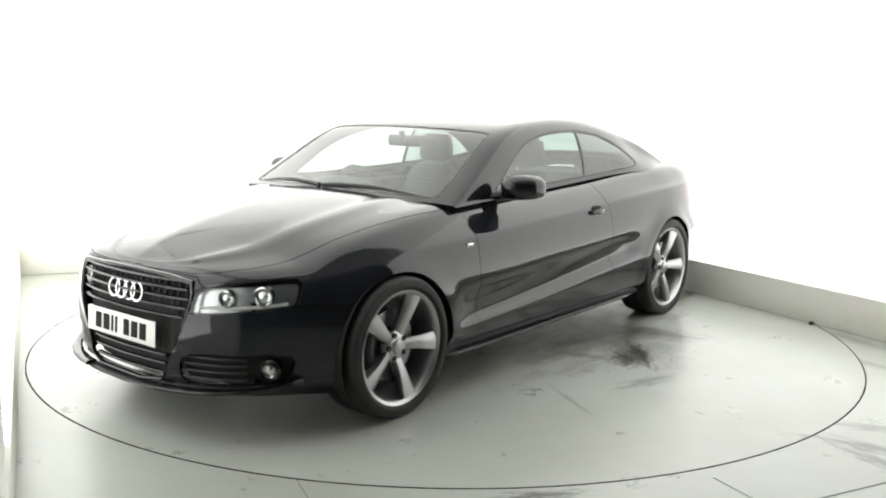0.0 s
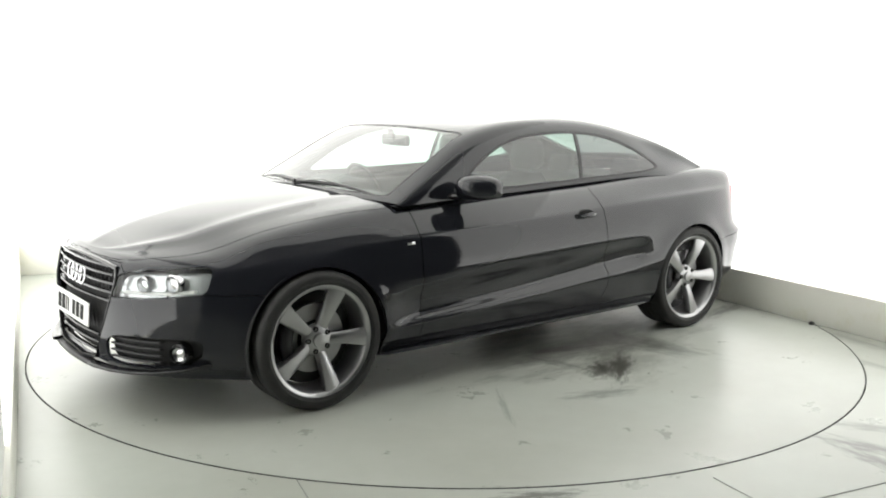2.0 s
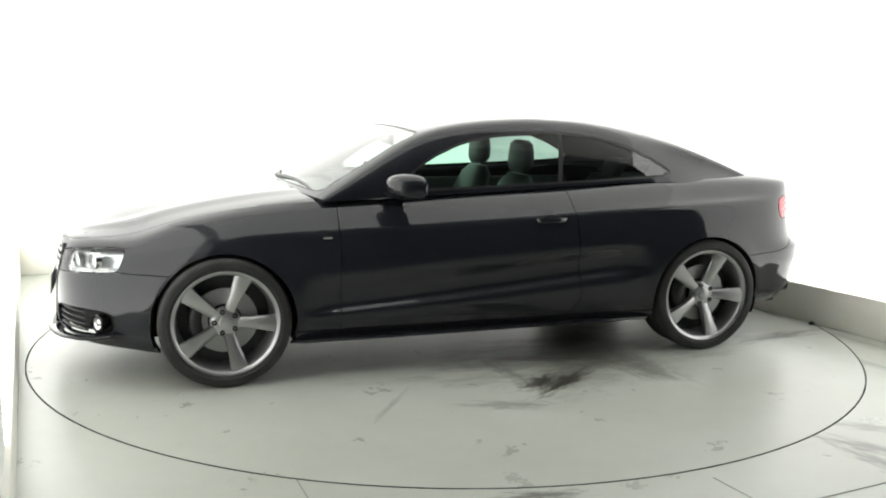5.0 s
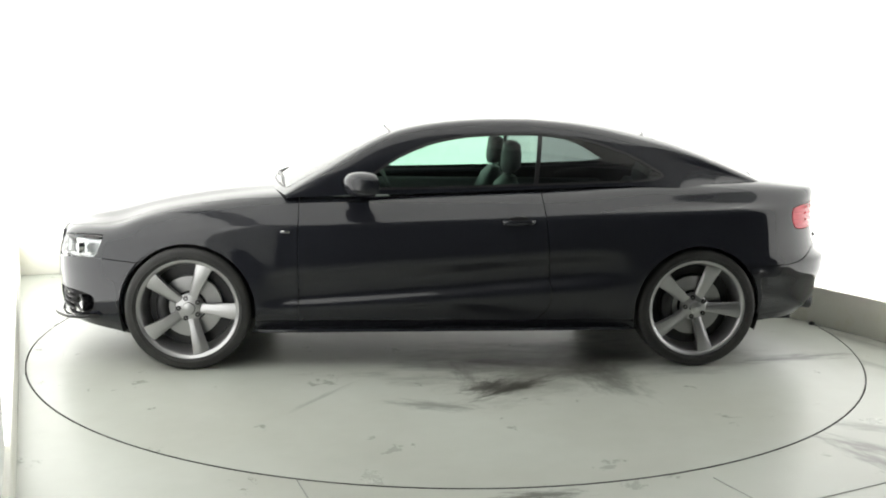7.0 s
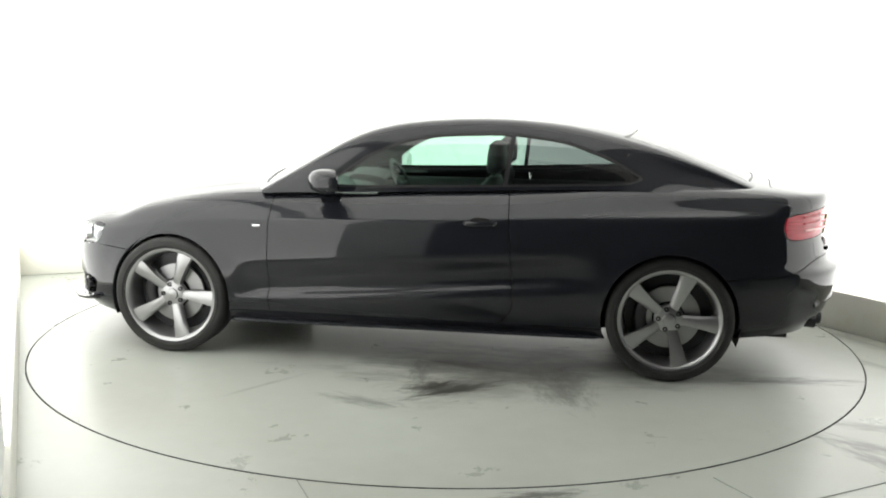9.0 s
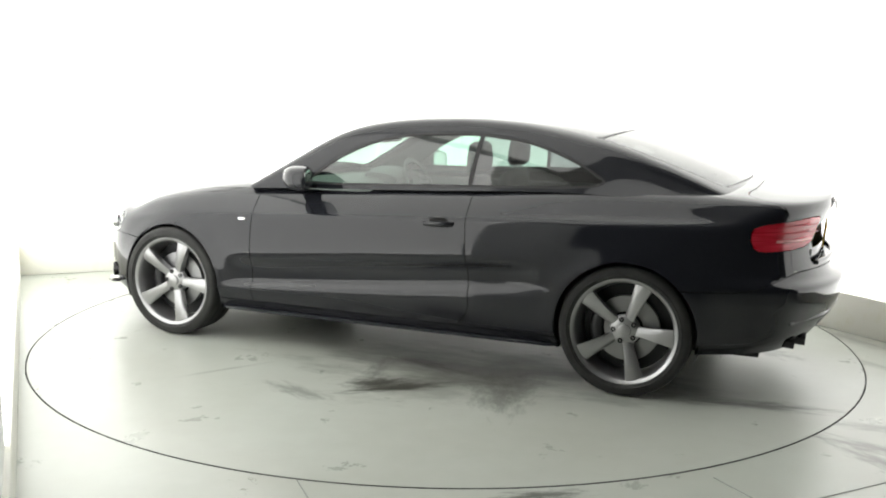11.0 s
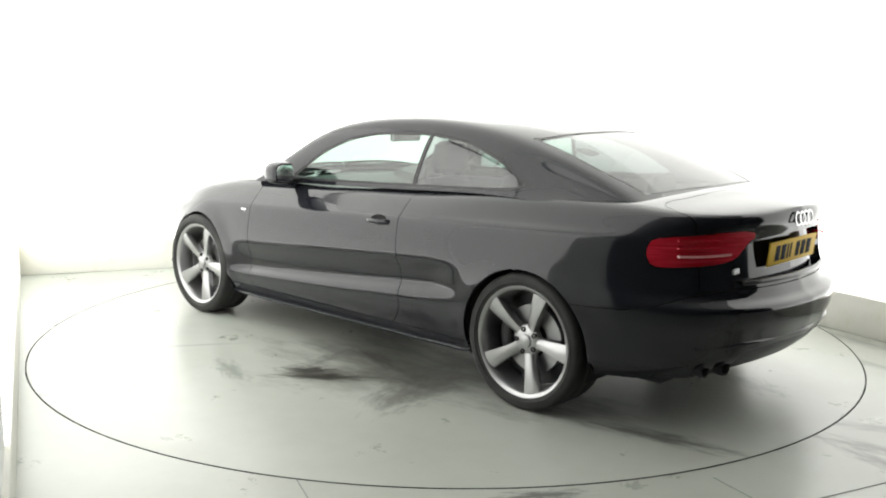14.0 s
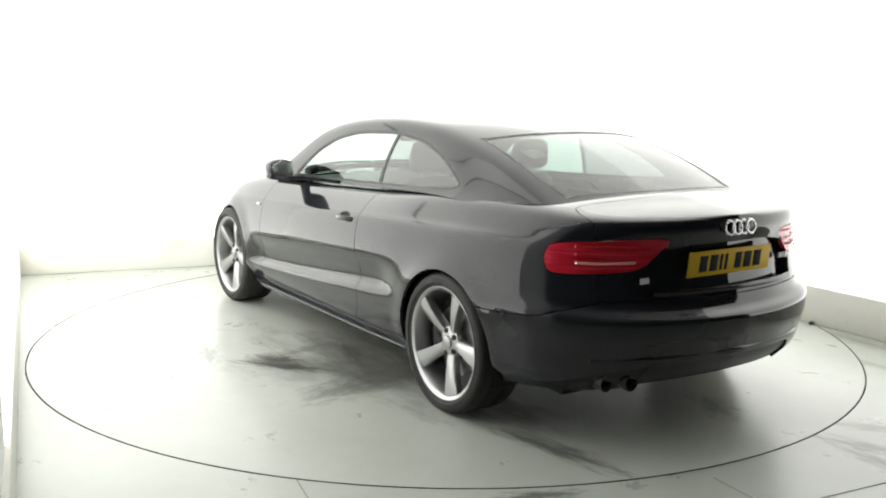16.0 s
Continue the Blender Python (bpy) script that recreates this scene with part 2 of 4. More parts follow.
def glass(name, tint, base=0.12):
    m = bpy.data.materials.new(name)
    m.use_nodes = True
    n, l = m.node_tree.nodes, m.node_tree.links
    t, g, f, x = n.new("ShaderNodeBsdfTransparent"), n.new("ShaderNodeBsdfGlossy"), n.new("ShaderNodeLayerWeight"), n.new("ShaderNodeMixShader")
    t.inputs[0].default_value = (*tint, 1)
    g.inputs["Roughness"].default_value = 0.015
    f.inputs[0].default_value = 0.5
    gloss = maths(m, "ADD", maths(m, "MULTIPLY", maths(m, "POWER", f.outputs["Facing"], 5.0), 1.0 - base), base)
    l.new(gloss, x.inputs[0])
    l.new(t.outputs[0], x.inputs[1])
    l.new(g.outputs[0], x.inputs[2])
    l.new(x.outputs[0], n["Material Output"].inputs[0])
    n.remove(n["Principled BSDF"])
    return m


M_PAINT = car_paint()
M_GLASS = glass("green_tinted_glass", (0.50, 0.66, 0.58))
M_SCREEN = glass("windscreen_glass", (0.66, 0.75, 0.70))
M_PRIVACY = glass("privacy_glass", (0.27, 0.31, 0.30))
M_LENS = glass("clear_lens", (0.95, 0.97, 0.97), 0.05)
M_TRIM = mat("black_plastic_trim", (0.012, 0.012, 0.013), 0.42)
bump(M_TRIM, noise_node(M_TRIM, 300, 3), 0.15)
M_GLOSSY = mat("gloss_black_plastic", (0.008, 0.008, 0.009), 0.12)
M_TYRE = mat("tyre_rubber", (0.022, 0.022, 0.022), 0.7)
set_in(M_TYRE, "Base Color", ramp(M_TYRE, noise_node(M_TYRE, 9, 6), [(0.3, (0.010,) * 3), (0.75, (0.028, 0.028, 0.026))]))
bump(M_TYRE, noise_node(M_TYRE, 120, 4), 0.25)
M_ALLOY = mat("titanium_grey_alloy", (0.41, 0.41, 0.415), 0.3, metal=0.85)
set_in(M_ALLOY, "Roughness", ramp(M_ALLOY, noise_node(M_ALLOY, 30, 5), [(0.3, (0.32,) * 3), (0.7, (0.35,) * 3)]))
M_ALLOY_DARK = mat("dark_alloy_pocket", (0.035, 0.035, 0.037), 0.4, metal=0.6)
M_STEEL = mat("brake_steel", (0.33, 0.33, 0.335), 0.35, metal=1.0)
bump(M_STEEL, noise_node(M_STEEL, 4, 2, 0.5, (1, 30, 30)), 0.2)
M_CHROME = mat("chrome", (0.62, 0.62, 0.63), 0.12, metal=1.0)
M_SILVER = mat("satin_lamp_silver", (0.60, 0.61, 0.62), 0.22, metal=0.65)
M_RED = mat("red_tail_lens", (0.52, 0.012, 0.03), 0.25, coat=0.5, coat_rough=0.1, spec=0.2)
set_in(M_RED, "Base Color", ramp(M_RED, noise_node(M_RED, 40, 2, 0.5, (0.1, 0.1, 3)), [(0.35, (0.42, 0.008, 0.02)), (0.7, (0.66, 0.03, 0.06))]))
M_PINK = mat("pale_red_lens", (0.85, 0.32, 0.33), 0.1, coat=1.0)
M_WHITE_PLATE = mat("white_plate", (0.62, 0.62, 0.6), 0.4)
M_YELLOW_PLATE = mat("yellow_plate", (0.66, 0.42, 0.015), 0.5, spec=0.2)
M_INK = mat("plate_ink", (0.01, 0.01, 0.01), 0.7, spec=0.15)
M_LEATHER = mat("black_leather", (0.04, 0.04, 0.043), 0.45)
bump(M_LEATHER, noise_node(M_LEATHER, 90, 4), 0.3)
M_CABIN = mat("dark_cabin_plastic", (0.07, 0.07, 0.073), 0.6)
bump(M_CABIN, noise_node(M_CABIN, 200, 3), 0.2)
M_LINING = mat("pale_headliner", (0.35, 0.35, 0.33), 0.9)
M_UNDER = mat("underbody_black", (0.012, 0.012, 0.012), 0.85)


# ---- curves ----
def curve(*keys):
    """A smooth monotone curve through (position, value) keys."""
    k = sorted(keys)
    x, y = np.array([a for a, _ in k], float), np.array([b for _, b in k], float)
    h, d = np.diff(x), np.diff(y) / np.diff(x)
    m = np.zeros(len(x))
    m[0], m[-1] = d[0], d[-1]
    for i in range(1, len(x) - 1):
        if d[i - 1] * d[i] > 0:
            w1, w2 = 2 * h[i] + h[i - 1], h[i] + 2 * h[i - 1]
            m[i] = (w1 + w2) / (w1 / d[i - 1] + w2 / d[i])

    def f(t):
        t = np.clip(np.asarray(t, float), x[0], x[-1])
        i = np.clip(np.searchsorted(x, t) - 1, 0, len(h) - 1)
        u = (t - x[i]) / h[i]
        return ((1 + 2 * u) * (1 - u) ** 2 * y[i] + u * (1 - u) ** 2 * h[i] * m[i] + u * u * (3 - 2 * u) * y[i + 1] + u * u * (u - 1) * h[i] * m[i + 1])
    return f


def smooth_rows(g, times, axis, lo=0, hi=None):
    """Relax a grid of points along one axis, within a range of the other."""
    for _ in range(times):
        a = np.swapaxes(g, 0, axis)
        mid = 0.25 * a[:-2] + 0.5 * a[1:-1] + 0.25 * a[2:]
        a[1:-1][lo:hi] = mid[lo:hi]
    return g


def rounded(points, turns=3):
    """A closed outline with its corners eased."""
    p = np.array(points, float)
    for _ in range(turns):
        q = np.roll(p, -1, 0)
        p = np.stack([0.82 * p + 0.18 * q, 0.18 * p + 0.82 * q], 1).reshape(-1, 2)
    return p


def inside(outline, a, b):
    """Signed distance of (a, b) to a closed outline, negative within."""
    p = np.stack([a, b], -1)[:, None, :]
    v0, v1 = outline[None], np.roll(outline, -1, 0)[None]
    e, w = v1 - v0, p - v0
    t = np.clip((w * e).sum(-1) / np.maximum((e * e).sum(-1), 1e-12), 0, 1)
    dist = np.sqrt((((w - e * t[..., None])) ** 2).sum(-1)).min(1)
    up, vp, py = v0[..., 1], v1[..., 1], p[..., 1]
    cross = ((up > py) != (vp > py)) & (p[..., 0] < (v1[..., 0] - v0[..., 0]) * (py - up) / np.where(vp == up, 1e-12, vp - up) + v0[..., 0])
    return np.where(cross.sum(1) % 2 == 1, -dist, dist)


class Shell:
    """Half of a car surface as a grid with parameters a, b at each vertex, to be cut along lines and taken apart."""

    def __init__(self, grid, pa, pb):
        self.bm = bmesh.new()
        self.la = self.bm.verts.layers.float.new("pa")
        self.lb = self.bm.verts.layers.float.new("pb")
        n, k = grid.shape[:2]
        vs = [[self.bm.verts.new(grid[i, j]) for j in range(k)] for i in range(n)]
        for i in range(n):
            for j in range(k):
                vs[i][j][self.la], vs[i][j][self.lb] = pa[i, j], pb[i, j]
        for i in range(n - 1):
            for j in range(k - 1):
                q = [vs[i][j], vs[i][j + 1], vs[i + 1][j + 1], vs[i + 1][j]]
                self.bm.faces.new(q)
        self.parts = {}

    def data(self):
        vs = list(self.bm.verts)
        co = np.array([v.co for v in vs])
        return vs, co[:, 0], co[:, 1], co[:, 2], np.array([v[self.la] for v in vs]), np.array([v[self.lb] for v in vs])

    def cut(self, g, where=None):
        bm = self.bm
        vs, *d = self.data()
        val = g(*d)
        ok = np.ones(len(vs), bool) if where is None else where(*d)
        bm.verts.index_update()
        val[np.abs(val) < 2e-4] = 0
        done = set()
        for e in list(bm.edges):
            i, j = e.verts[0].index, e.verts[1].index
            if ok[i] and ok[j] and val[i] * val[j] < 0:
                f = val[i] / (val[i] - val[j])
                for p, q, r in ((i, j, f), (j, i, 1 - f)):
                    if r < 0.22 and p not in done:
                        vs[p].co = vs[p].co.lerp(vs[q].co, r)
                        for lay in (self.la, self.lb):
                            vs[p][lay] += (vs[q][lay] - vs[p][lay]) * r
                        val[p] = 0
                        done.add(p)
                        break
        zero = {vs[i] for i in np.nonzero((val == 0) & ok)[0]}
        for e in list(bm.edges):
            i, j = e.verts[0].index, e.verts[1].index
            if i >= 0 and j >= 0 and ok[i] and ok[j] and val[i] * val[j] < 0:
                f = val[i] / (val[i] - val[j])
                a, b = e.verts[0], e.verts[1]
                pa, pb = a[self.la] + (b[self.la] - a[self.la]) * f, a[self.lb] + (b[self.lb] - a[self.lb]) * f
                _, nv = bmesh.utils.edge_split(e, a, f)
                nv[self.la], nv[self.lb] = pa, pb
                nv.index = -1
                zero.add(nv)
        for fc in list(bm.faces):
            z = [v for v in fc.verts if v in zero]
            if len(z) == 2:
                k = list(fc.verts)
                gap = abs(k.index(z[0]) - k.index(z[1]))
                if 1 < gap < len(k) - 1:
                    bmesh.utils.face_split(fc, z[0], z[1])
        bm.verts.index_update()

    def sort(self, rule):
        """Give each face to the part that rule names for its centre."""
        fs = list(self.bm.faces)
        c = np.array([f.calc_center_median() for f in fs])
        pa = np.array([sum(v[self.la] for v in f.verts) / len(f.verts) for f in fs])
        pb = np.array([sum(v[self.lb] for v in f.verts) / len(f.verts) for f in fs])
        names = rule(c[:, 0], c[:, 1], c[:, 2], pa, pb)
        for f, name in zip(fs, names):
            self.parts.setdefault(name, []).append(f)
        self.bm.normal_update()

    def take(self, name, sides=(1, -1), sink=0.0, flange=0.016, gap=0.0022):
        """The faces of one part, on one side or both, sunk along their normals, with a folded edge."""
        out = bmesh.new()
        for side in sides:
            made = {}
            for f in self.parts.get(name, []):
                loop = []
                for v in f.verts:
                    if v not in made:
                        p = v.co - v.normal * sink
                        made[v] = out.verts.new((p.x, p.y * side, p.z))
                    loop.append(made[v])
                out.faces.new(loop if side > 0 else loop[::-1])
        bmesh.ops.remove_doubles(out, verts=out.verts, dist=0.0006)
        out.normal_update()
        if gap:
            rim = {v for e in out.edges if e.is_boundary for v in e.verts if abs(v.co.y) > 0.001}
            shift = {}
            for v in rim:
                d = sum(((f.calc_center_median() - v.co) for f in v.link_faces), Vector())
                for e in v.link_edges:
                    if e.is_boundary:
                        t = (e.other_vert(v).co - v.co).normalized()
                        d -= t * d.dot(t)
                if d.length > 1e-6:
                    shift[v] = d.normalized() * gap
            for v, d in shift.items():
                v.co += d
        if flange:
            edges = [e for e in out.edges if e.is_boundary and not all(abs(v.co.y) < 0.001 for v in e.verts)]
            norm = {v: v.normal.copy() for e in edges for v in e.verts}
            r = bmesh.ops.extrude_edge_only(out, edges=edges)
            new_v = [x for x in r["geom"] if isinstance(x, bmesh.types.BMVert)]
            near = {(round(v.co.x, 5), round(v.co.y, 5), round(v.co.z, 5)): n for v, n in norm.items()}
            for v in new_v:
                n = near.get((round(v.co.x, 5), round(v.co.y, 5), round(v.co.z, 5)))
                if n:
                    v.co -= n * flange
        return out


# ---- the body surface ----
WHEEL_X, WHEEL_Z, ARCH_R, TYRE_R = 1.3755, 0.325, 0.352, 0.33


def plan_line():
    """The widest outline seen from above, nose to tail, as even steps along its length."""
    keys = [(0.0, 2.232, 0.0), (0.13, 2.228, 0.13), (0.30, 2.21, 0.30), (0.46, 2.17, 0.455), (0.62, 2.095, 0.60), (0.76, 1.985, 0.708), (0.90, 1.865, 0.79), (1.07, 1.70, 0.85),
            (1.40, 1.375, 0.902), (1.9, 0.875, 0.917), (2.8, -0.025, 0.922), (3.6, -0.825, 0.925), (4.15, -1.375, 0.922), (4.5, -1.72, 0.895), (4.76, -1.96, 0.835), (4.96, -2.12, 0.735),
            (5.15, -2.235, 0.585), (5.34, -2.31, 0.40), (5.55, -2.355, 0.20), (5.76, -2.368, 0.0)]
    fx, fy = curve(*[(s, x) for s, x, _ in keys]), curve(*[(s, y) for s, _, y in keys])
    s = np.linspace(0, 5.76, 1200)
    p = np.stack([fx(s), fy(s)], -1)
    p = smooth_rows(p[:, None, :], 400, 0)[:, 0]
    ln = np.concatenate([[0], np.cumsum(np.hypot(*np.diff(p, axis=0).T))])
    u = np.linspace(0, ln[-1], 210)
    return np.stack([np.interp(u, ln, p[:, 0]), np.interp(u, ln, p[:, 1])], -1)


def body_grid():
    p = plan_line()
    x0 = p[:, 0]
    t = np.gradient(p, axis=0)
    t /= np.linalg.norm(t, axis=1)[:, None]
    nrm = np.stack([-t[:, 1], t[:, 0]], -1)
    nrm *= np.where((nrm * p).sum(1) < 0, -1, 1)[:, None]
    nrm[0], nrm[-1] = (1, 0), (-1, 0)
    door = curve((2.3, 0), (1.02, 0.0), (0.80, 1), (-0.75, 1), (-1.0, 0.0), (-2.4, 0))(x0)
    z = [curve((2.24, 0.20), (1.87, 0.185), (1.7, 0.17), (1.0, 0.195), (-1.0, 0.205), (-1.7, 0.235), (-1.95, 0.245), (-2.23, 0.26), (-2.37, 0.275)),
         curve((2.24, 0.255), (1.7, 0.25), (1.0, 0.285), (-1.0, 0.295), (-1.7, 0.31), (-2.37, 0.345)),
         curve((2.24, 0.33), (1.0, 0.335), (0.77, 0.347), (0, 0.39), (-0.57, 0.437), (-1.0, 0.46), (-1.4, 0.46), (-2.37, 0.43)),
         curve((2.24, 0.41), (1.5, 0.385), (1.0, 0.375), (0.887, 0.382), (0, 0.452), (-0.57, 0.503), (-1.0, 0.532), (-1.4, 0.53), (-2.37, 0.50)),
         curve((2.24, 0.50), (1.0, 0.45), (0, 0.51), (-1.0, 0.58), (-1.4, 0.58), (-2.37, 0.565)),
         curve((2.24, 0.60), (1.7, 0.58), (1.0, 0.54), (0, 0.60), (-1.0, 0.65), (-1.9, 0.645), (-2.37, 0.605)),
         curve((2.24, 0.67), (1.87, 0.67), (1.375, 0.735), (0.6, 0.775), (-0.3, 0.812), (-1.15, 0.85), (-1.8, 0.868), (-2.37, 0.86)),
         curve((2.24, 0.704), (1.87, 0.70), (1.375, 0.775), (0.6, 0.808), (-0.3, 0.842), (-1.15, 0.882), (-1.8, 0.9), (-2.15, 0.925), (-2.37, 0.935)),
         curve((2.24, 0.728), (1.87, 0.738), (1.6, 0.818), (1.375, 0.862), (1.1, 0.902), (0.8, 0.927), (0.4, 0.937), (-0.48, 0.965), (-1.2, 1.0), (-1.6, 1.002), (-1.9, 0.992), (-2.15, 0.975), (-2.37, 0.968))]
    d = [curve((2.24, 0.06), (1.87, 0.07), (1.375, 0.08), (0, 0.085), (-1.375, 0.08), (-1.9, 0.08), (-2.37, 0.13)),
         curve((2.24, 0.01), (1.87, 0.02), (0, 0.03), (-1.9, 0.025), (-2.37, 0.06)),
         curve((2.24, 0.0), (1.375, 0.006), (0, 0.002), (-1.375, 0.006), (-1.9, 0.012), (-2.37, 0.026)),
         lambda x: 0.003 + 0.033 * door,
         lambda x: 0.002 + 0.031 * door,
         curve((2.24, 0.014), (1.87, 0.012), (1.375, 0.008), (0.6, 0.003), (-0.6, 0.003), (-1.375, 0.008), (-1.8, 0.02), (-2.15, 0.05), (-2.37, 0.055)),
         curve((2.24, 0.035), (1.87, 0.035), (1.375, 0.036), (0.6, 0.034), (-0.6, 0.034), (-1.375, 0.046), (-1.8, 0.06), (-2.15, 0.085), (-2.37, 0.10)),
         curve((2.24, 0.055), (1.87, 0.055), (1.375, 0.06), (0.6, 0.058), (-0.6, 0.06), (-1.375, 0.085), (-1.8, 0.09), (-2.15, 0.09), (-2.37, 0.08)),
         curve((2.24, 0.09), (1.87, 0.10), (1.375, 0.135), (0.8, 0.165), (0, 0.178), (-1.2, 0.185), (-1.6, 0.185), (-1.9, 0.16), (-2.15, 0.11), (-2.37, 0.085))]
    zz, dd = np.stack([f(x0) for f in z], 1), np.stack([f(x0) for f in d], 1)
    # the flank: heights in even steps between the feature lines
    steps = [4, 4, 5, 4, 6, 6, 3, 6]
    ks = np.concatenate([np.linspace(k, k + 1, n, endpoint=False) for k, n in enumerate(steps)] + [[8.0]])
    rows = []
    for i in range(len(x0)):
        fz = curve(*zip(range(9), zz[i]))
        fd = curve(*zip(zz[i], dd[i]))
        h = fz(ks)
        o = fd(h)
        rows.append(np.stack([p[i, 0] - nrm[i, 0] * o, p[i, 1] - nrm[i, 1] * o, h], -1))
    flank = np.array(rows)
    flank[0, :, 1] = flank[-1, :, 1] = 0
    # wheel arch lips
    for cx in (WHEEL_X, -WHEEL_X):
        r = np.hypot(flank[..., 0] - cx, flank[..., 2] - WHEEL_Z)
        flare = 0.016 * np.exp(-((r - ARCH_R) / 0.05) ** 2) * (flank[..., 1] > 0.6)
        flank[..., 1] += flare
    # bonnet, shoulders and boot lid, from the flank's top edge to the centre
    xc = curve((2.24, 2.142), (2.1, 2.075), (1.87, 1.95), (1.375, 1.46), (0.8, 0.86), (0, 0), (-1.6, -1.6), (-1.9, -1.95), (-2.235, -2.19), (-2.37, -2.283))(x0)
    zc = curve((2.142, 0.728), (2.075, 0.770), (1.95, 0.82), (1.7, 0.882), (1.46, 0.924), (1.1, 0.964), (0.86, 0.976), (0, 0.978), (-1.6, 1.045), (-1.9, 1.043), (-2.05, 1.022), (-2.17, 1.005), (-2.283, 0.985))(xc)
    ws = np.linspace(0, 1, 20)[1:]
    edge = flank[:, -1]
    deck = np.zeros((len(x0), len(ws), 3))
    deck[..., 0] = edge[:, None, 0] + (xc - edge[:, 0])[:, None] * ws ** 1.5
    deck[..., 1] = edge[:, None, 1] * (1 - ws)
    deck[..., 2] = edge[:, None, 2] + (zc - edge[:, 2])[:, None] * (1 - (1 - ws) ** 2.2)
    # power crease along the bonnet
    on = curve((2.14, 0.0), (1.95, 1.0), (1.2, 0.8), (0.85, 0.3), (0.5, 0))(deck[..., 0])
    deck[..., 2] += 0.010 * on * (deck[..., 0] > 0.5) * np.exp(-((ws[None] - 0.36) / 0.07) ** 2)
    g = np.concatenate([flank, deck], 1)
    nf = flank.shape[1]
    smooth_rows(g, 3, 0)
    smooth_rows(g, 4, 1, nf - 5, nf + 3)
    g[0, :, 1] = g[-1, :, 1] = g[:, -1, 1] = 0
    arc = np.concatenate([[0], np.cumsum(np.hypot(*np.diff(p, axis=0).T))])
    arc = np.minimum(arc, arc[-1] - arc)
    pa = np.repeat(arc[:, None], g.shape[1], 1)
    pb = np.repeat(np.arange(g.shape[1])[None], len(x0), 0).astype(float) - (nf - 1)
    return g[::-1].copy(), pa[::-1].copy(), pb[::-1].copy()


HEADLAMP = rounded([(0.385, 0.560), (0.45, 0.665), (0.62, 0.688), (0.90, 0.706), (0.925, 0.69), (0.90, 0.60), (0.875, 0.585), (0.62, 0.566), (0.43, 0.552)], 2)
GRILLE = rounded([(-0.395, 0.700), (0.395, 0.700), (0.415, 0.63), (0.39, 0.51), (0.31, 0.36), (0.27, 0.228), (-0.27, 0.228), (-0.31, 0.36), (-0.39, 0.51), (-0.415, 0.63)], 2)
INTAKE = rounded([(0.375, 0.380), (0.70, 0.390), (0.765, 0.370), (0.755, 0.300), (0.70, 0.255), (0.36, 0.242)], 2)
TAIL = rounded([(0.97, 0.878), (0.62, 0.898), (0.415, 0.902), (0.375, 0.882), (0.50, 0.778), (0.62, 0.758), (0.955, 0.748), (0.985, 0.80)], 2)
RECESS = rounded([(-0.36, 0.868), (0.36, 0.868), (0.50, 0.74), (0.47, 0.665), (-0.47, 0.665), (-0.50, 0.74)], 2)
DIFFUSER = rounded([(-0.43, 0.385), (0.43, 0.385), (0.47, 0.33), (0.45, 0.24), (-0.45, 0.24), (-0.47, 0.33)], 2)
BONNET = rounded([(2.16, -0.3), (2.16, 0.25), (2.09, 0.47), (1.93, 0.60), (1.6, 0.685), (1.1, 0.735), (0.84, 0.75), (0.80, 0.70), (0.90, 0.50), (0.97, 0.25), (0.98, -0.3)], 2)
CABIN = rounded([(0.93, -0.4), (0.93, 0.25), (0.82, 0.66), (0.5, 0.71), (-1.3, 0.70), (-1.62, 0.66), (-1.78, 0.3), (-1.80, -0.4)], 2)
BOOT = rounded([(-1.93, -0.4), (-1.93, 0.3), (-1.88, 0.58), (-2.02, 0.64), (-2.6, 0.60), (-2.6, -0.4)], 2)
BUMPER_F = curve((0.0, 0.708), (0.40, 0.704), (0.46, 0.665), (0.77, 0.585), (0.95, 0.565))
BUMPER_R = curve((0.0, 0.648), (0.55, 0.648), (0.78, 0.60), (0.86, 0.565), (0.95, 0.555))


def front(x, y, z, a, b):
    return x > 1.2


def rear(x, y, z, a, b):
    return x < -1.65


def flankside(x, y, z, a, b):
    return (b <= 0.5) & (y > 0.6)


def arch(x, y, z):
    return np.minimum(np.hypot(x - WHEEL_X, z - WHEEL_Z), np.hypot(x + WHEEL_X, z - WHEEL_Z)) - ARCH_R


def door_back(x, z):
    return x - (-0.515 - 0.05 * np.clip((0.95 - z) / 0.6, 0, 1) + 0.10 * np.clip((0.40 - z) / 0.15, 0, 1) ** 2)


